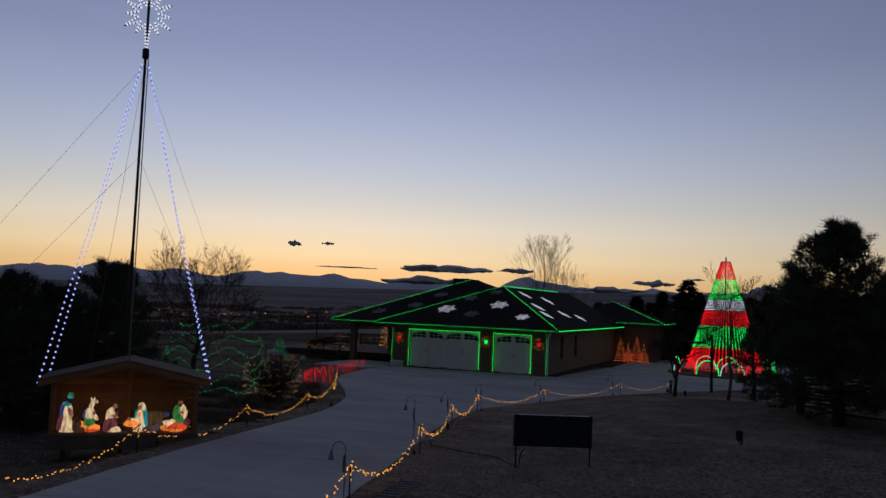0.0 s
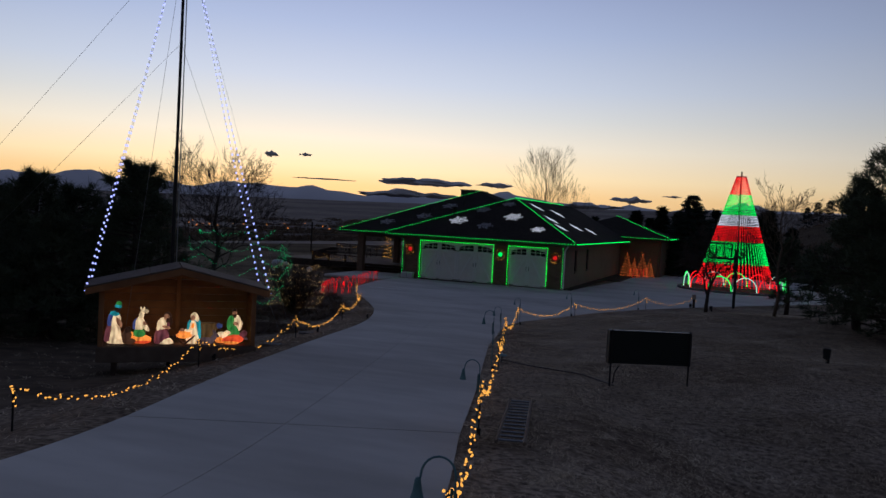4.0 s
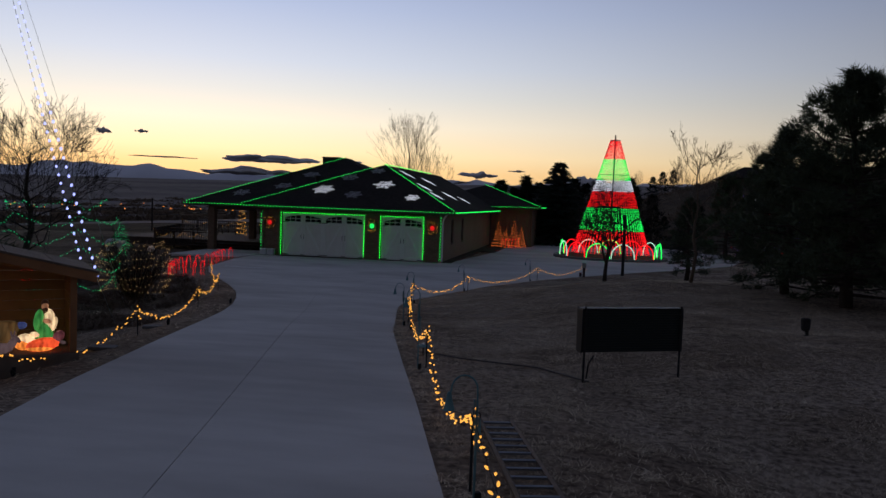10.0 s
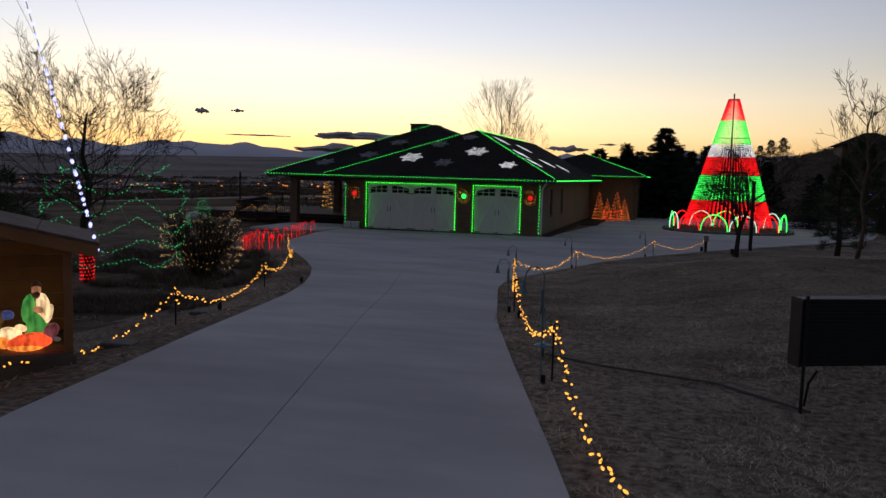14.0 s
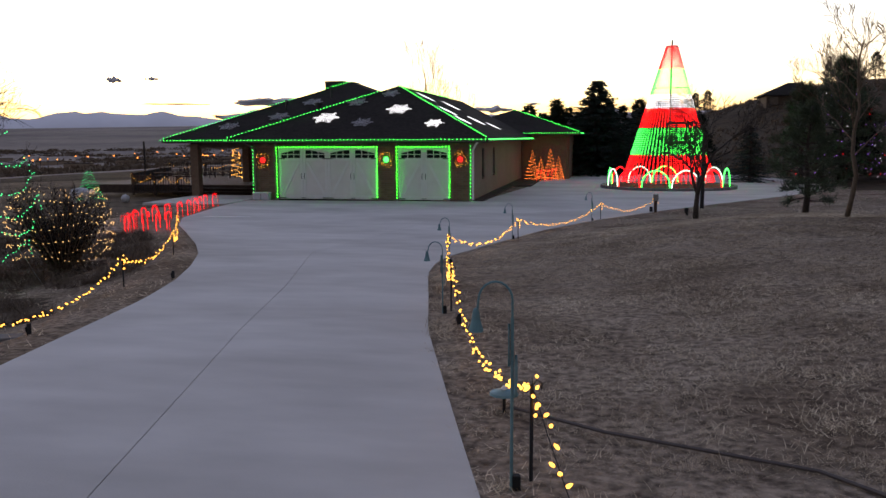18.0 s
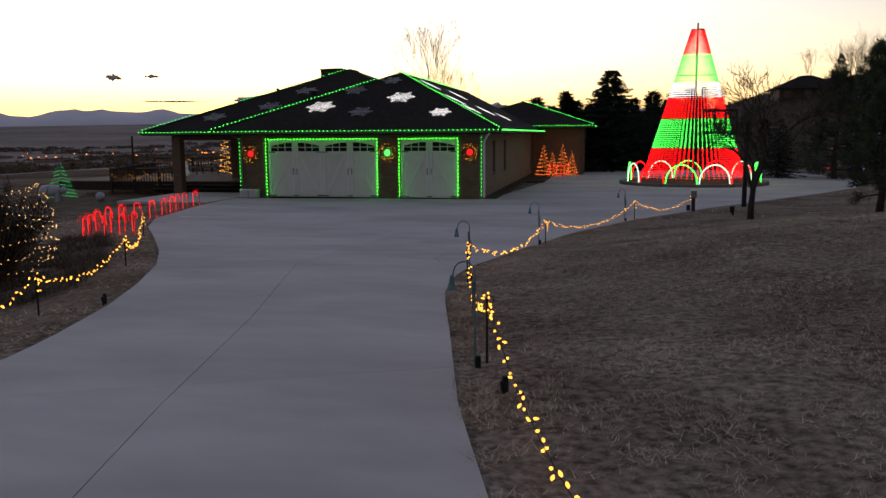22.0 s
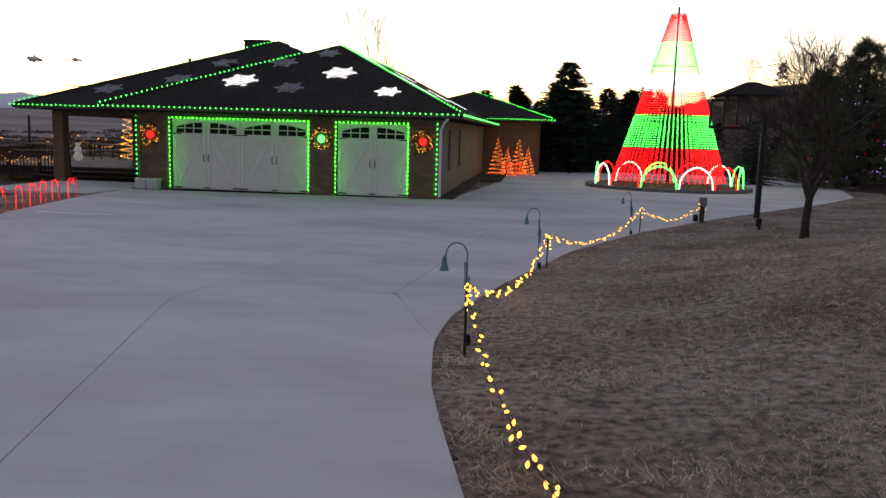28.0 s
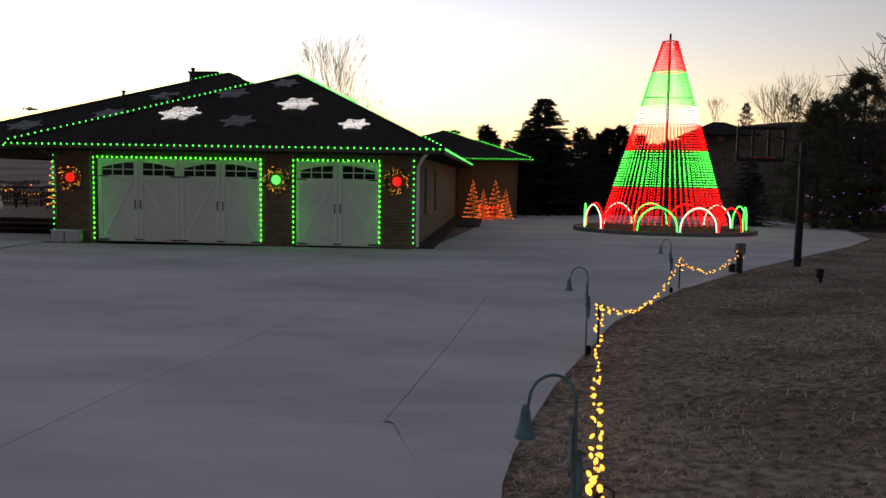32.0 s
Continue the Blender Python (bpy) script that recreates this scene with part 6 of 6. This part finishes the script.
bear = empty("lit_bear", gx - 0.1, gy - 0.6, gz, 20, "white wire-mesh standing animal figure", "light decoration")
part("body", lathe([(0.05, -0.5), (0.24, -0.36), (0.28, 0.0), (0.25, 0.3), (0.06, 0.46)], 12), M["snow_white"], bear, smooth=True)
bear.children[0].matrix_local = Matrix.Translation((0, 0, 0.5)) @ Matrix.Rotation(math.pi / 2, 4, "Y")
part("head", lathe([(0.03, 0), (0.13, 0.06), (0.15, 0.16), (0.08, 0.28), (0.02, 0.31)], 10, (0.55, 0, 0.38)), M["snow_white"], bear, smooth=True)
for x, y in ((-0.3, -0.14), (-0.3, 0.14), (0.3, -0.14), (0.3, 0.14)):
    part("leg", tube([(x, y, 0), (x, y, 0.4)], [0.07, 0.09], 8), M["snow_white"], bear)
cub = part("lit_ball", lathe([(0.2 * math.sin(math.pi * k / 8) + 0.004, 0.2 - 0.2 * math.cos(math.pi * k / 8)) for k in range(9)], 12), M["snow_white"], smooth=True)
cub.location = (-28.2, 49.7, land(-28.2, 49.7))
tagged(cub, "small white round garden figure on the grass", "light decoration")
tagged(part("utility_pole", tube([(-47.0, 82.0, land(-47, 82)), (-47.0, 82.0, land(-47, 82) + 3.4)], 0.09, 6), M["bark"]), "thin dark utility pole in the field", "pole")

# mulch bed with a stone edge beside the garage's side wall
bed = part("flower_bed", box(-10.35, 56.0, -0.04, 0.55, 12.6, 0.09, 0.02), M["mulch"])
tagged(bed, "narrow dark mulch bed along the side wall", "planting bed")
bed2 = part("flower_bed", box(-10.2, 66.8, -0.10, 2.2, 9.0, 0.12, 0.02), M["mulch"])
tagged(bed2, "dark mulch bed in front of the far wing", "planting bed")
tagged(part("chalk_streak", box(-18.4, 41.0, drive_z(41.0) + 0.003, 1.9, 0.10, 0.004), M["white_trim"]), "pale repaired streak in the concrete", "stain", kind="structure")

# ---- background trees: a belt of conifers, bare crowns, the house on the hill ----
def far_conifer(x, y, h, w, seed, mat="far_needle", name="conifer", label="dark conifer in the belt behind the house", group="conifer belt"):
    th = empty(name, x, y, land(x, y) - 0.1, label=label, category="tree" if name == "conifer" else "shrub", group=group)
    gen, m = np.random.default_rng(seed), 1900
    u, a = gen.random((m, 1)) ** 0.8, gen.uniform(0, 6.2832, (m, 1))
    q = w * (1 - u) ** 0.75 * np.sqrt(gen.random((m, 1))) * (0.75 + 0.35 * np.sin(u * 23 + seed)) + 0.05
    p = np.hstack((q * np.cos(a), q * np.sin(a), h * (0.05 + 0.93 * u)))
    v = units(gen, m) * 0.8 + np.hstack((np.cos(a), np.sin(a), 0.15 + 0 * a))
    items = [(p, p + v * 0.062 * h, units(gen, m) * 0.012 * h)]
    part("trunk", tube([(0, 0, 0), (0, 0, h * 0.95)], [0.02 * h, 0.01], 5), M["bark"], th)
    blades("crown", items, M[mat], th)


rr = random.Random(77)
for k in range(34):
    a = radians(-12.5 + 23.5 * k / 33 + rr.uniform(-0.3, 0.3))
    d = rr.uniform(92, 108)
    if k > 21 and k % 3:
        continue
    x, y = -2.0 + d * math.sin(a), d * math.cos(a)
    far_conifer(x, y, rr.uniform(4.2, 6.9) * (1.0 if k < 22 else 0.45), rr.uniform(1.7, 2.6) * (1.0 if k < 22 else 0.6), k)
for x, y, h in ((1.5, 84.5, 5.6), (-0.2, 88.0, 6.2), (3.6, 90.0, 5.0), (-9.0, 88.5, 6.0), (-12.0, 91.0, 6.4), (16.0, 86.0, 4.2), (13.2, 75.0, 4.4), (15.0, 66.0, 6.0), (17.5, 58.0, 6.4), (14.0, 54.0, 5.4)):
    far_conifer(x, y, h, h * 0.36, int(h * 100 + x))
for k, (a, d, h) in enumerate(((3.2, 150, 7.5), (4.0, 152, 8.2), (4.9, 150, 7.4), (0.4, 150, 6.0), (13.5, 146, 7.0), (16.8, 100, 11), (17.5, 96, 12.5), (19.5, 120, 8.0), (21.0, 118, 9.0), (8.0, 130, 5.0))):
    x, y = -7 + d * math.sin(radians(a)), 22 + d * math.cos(radians(a))
    bare_tree(x, y, land(x, y) - 0.2, h, 60 + k, "pale bare tree on the skyline", mat="pale_twig", stems=3, depth=5, spread=0.34, trunk_share=0.27, thick=0.012, group="bare trees on the skyline")
for k, (a, d, h) in enumerate(((6.3, 150, 4.2), (7.0, 150, 4.6), (7.8, 150, 4.4), (18.2, 148, 4.6), (15.4, 150, 4.0), (-1.5, 140, 6.0))):
    x, y = -7 + d * math.sin(radians(a)), 22 + d * math.cos(radians(a))
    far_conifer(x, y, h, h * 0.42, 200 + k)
hx, hy = 23.0, 143.0
hz2 = 8.5 - 1.9
hill_house = empty("hill_house", hx, hy, hz2, label="dark low house with a hipped roof on the far hill", category="house")
part("wall", box(0, 3.2, 0.6, 8.8, 7, 3.6), M["soffit"], hill_house)
part("roof", hip_roof(-5.0, 5.0, -1.0, 7.4, 2.3, 0.47), M["shingle"], hill_house)
for x in (-3.4, -0.6, 2.6):
    part("window", box(x, -0.53, 1.4, 1.1, 0.08, 1.2), M["dark_glass"], hill_house)
# dark scrub along the field's end, and the town in the valley
for k in range(26):
    a = radians(-62 + 40 * k / 25 + rr.uniform(-0.8, 0.8))
    d = rr.uniform(150, 260)
    x, y = -8 + d * math.sin(a), 25 + d * math.cos(a)
    far_conifer(x, y, rr.uniform(0.8, 1.7), rr.uniform(5.0, 9.0), 300 + k, "brush", "scrub_clump", "brown leafless scrub clump at the field's end", "scrub clumps")
for k in range(40):
    a = radians(rr.uniform(-52, -22))
    d = rr.uniform(620, 980)
    x, y = d * math.sin(a), 20 + d * math.cos(a)
    z = land(x, y)
    lamp = empty("street_lamp", x, y, z, label="distant orange street lamp in the valley", category="street lamp", group="town lamps")
    part("pole", tube([(0, 0, 0), (0, 0, 7)], 0.12, 4), M["black_steel"], lamp)
    part("head", lathe([(0.2, 0), (0.58, 0.25), (0.58, 0.6), (0.2, 0.85)], 8, (0, 0, 7)), G_TOWN, lamp)
    if k % 2 == 0:
        b = empty("town_building", x + rr.uniform(-25, 25), y + rr.uniform(10, 40), z - 0.5, rr.uniform(0, 90), "low pale building in the valley town", "building", "town buildings")
        w = rr.uniform(14, 34)
        part("wall", box(0, 0, 2.0, w, 12, 4.0), M["stucco"], b)
        part("roof", box(0, 0, 4.15, w + 0.6, 12.6, 0.3), M["shingle"], b)

# belts of scrub and trees over the valley, thicker along the creeks
gen = np.random.default_rng(12)
items = []
for k in range(9000):
    a, d = radians(rr.uniform(-64, -12)), 240 + 1100 * rr.random() ** 1.4
    x, y = -8 + d * math.sin(a), 25 + d * math.cos(a)
    if noise.noise((x * 0.004, y * 0.016, 4.0)) + 0.4 * noise.noise((x * 0.02, y * 0.03, 9.0)) < 0.02:
        continue
    s = rr.uniform(0.9, 2.6) * (1 + d / 900)
    z, m = land(x, y), 22
    v = units(gen, m) + np.array((0, 0, 0.25))
    p = np.array((x, y, z)) + gen.normal(size=(m, 3)) * s * np.array((0.8, 0.8, 0.1)) + np.array((0, 0, 0.2 * s))
    items.append((p, p + v * s * 0.5, units(gen, m) * s * 0.28))
tagged(blades("valley_scrub", items, M["brush"]), "dark scrub and small trees over the valley floor", "scrub", kind="stuff")

items = []
for k in range(3600):
    x, y = rr.uniform(-4, 62), rr.uniform(78, 175)
    if noise.noise((x * 0.06, y * 0.06, 2.0)) + rr.uniform(-0.4, 0.3) < 0:
        continue
    s, z, m = rr.uniform(0.2, 0.75), land(x, y), 14
    p = np.array((x, y, z)) + gen.normal(size=(m, 3)) * s * np.array((0.8, 0.8, 0.1))
    items.append((p, p + (units(gen, m) + np.array((0, 0, 0.5))) * s * 0.8, units(gen, m) * s * 0.14))
tagged(blades("hill_scrub", items, M["brush"]), "low brown scrub over the far hillside", "scrub", kind="stuff")

# ---- dry grass on the lawns, brush at the left of the drive ----
r = random.Random(9)
def grass(name, n, xr, yr, keep, ln, wd, label, mat, lay=0.9):
    items, count, gen = [], 0, np.random.default_rng(4)
    while count < n:
        x, y = r.uniform(*xr), r.uniform(*yr)
        if not keep(x, y):
            continue
        thick = 0.36 + 0.5 * smooth((x - table(y, EDGE_R)) / 4) + 1.3 * noise.noise((x * 0.8, y * 1.5, 5.0)) + 1.5 * noise.noise((x * 2.2, y * 4.5, 2.0))
        if r.random() > thick:
            continue
        z = land(x, y)
        m = r.randint(6, 13)
        count += m
        a = gen.uniform(0, 6.2832, (m, 1))
        p = np.array((x, y, z - 0.01)) + gen.normal(size=(m, 3)) * (0.07, 0.05, 0)
        v = np.hstack((np.cos(a) * lay, np.sin(a) * lay, gen.uniform(0.05, 0.55, (m, 1)))) * ln * gen.uniform(0.5, 1.4, (m, 1))
        items.append((p, p + v, np.hstack((-np.sin(a), np.cos(a), 0 * a)) * wd))
    ob = blades(name, items, mat)
    tagged(ob, label, "grass", kind="stuff")


grass("dry_grass", 620000, (-9, 3.5), (8, 38), lambda x, y: x > table(y, EDGE_R) + 0.03 + 0.08 * noise.noise((x * 2, y * 2, 0)), 0.085, 0.0028, "short dry straw-coloured winter grass", M["straw"])
grass("dry_grass", 30000, (-6, 14), (30, 60), lambda x, y: x > table(y, EDGE_R) + 0.06, 0.11, 0.007, "short dry straw-coloured winter grass", M["straw"])
grass("dry_grass", 30000, (-26, -6), (8, 44), lambda x, y: x < table(y, EDGE_L) - 0.08, 0.11, 0.006, "short dry straw-coloured winter grass", M["straw"])
grass("dry_brush", 60000, (-25, -12.8), (24.0, 36.5), lambda x, y: x < table(y, EDGE_L) - 1.3 - 0.5 * noise.noise((x * 0.6, y * 0.6, 4)) and noise.noise((x * 0.45, y * 0.45, 1)) > -0.12, 0.50, 0.005, "tall brown dry brush beside the drive", M["brush"], 0.45)

# ---- brick faces of the garage piers, laid last ----
brick_me = mesh_of(box(0, 0, 0, 0.285, 0.03, 0.088, 0.006), "brick")
brick_me.materials.append(M["brick"])
half_me = mesh_of(box(0, 0, 0, 0.137, 0.03, 0.088, 0.006), "brick")
half_me.materials.append(M["brick"])
piers = [o for o in house.children if o.name.startswith("wall")][:3]
for pier, (a, b) in zip(piers, ((WX0, -19.95), (-15.0, -14.08), (-11.6, WX1))):
    for row in range(26):
        z = 0.02 + row * 0.1
        x = a + 0.005
        first = row % 2
        while x < b - 0.06:
            w = 0.148 if first else 0.297
            first = 0
            if x + w > b + 0.02:
                w = 0.148
            if x + w > b + 0.03:
                break
            o = part("brick", half_me if w < 0.2 else brick_me, None, pier)
            o.location = (x + w / 2 - HX, WY - 0.006 - HY, z + 0.05)
            x += w
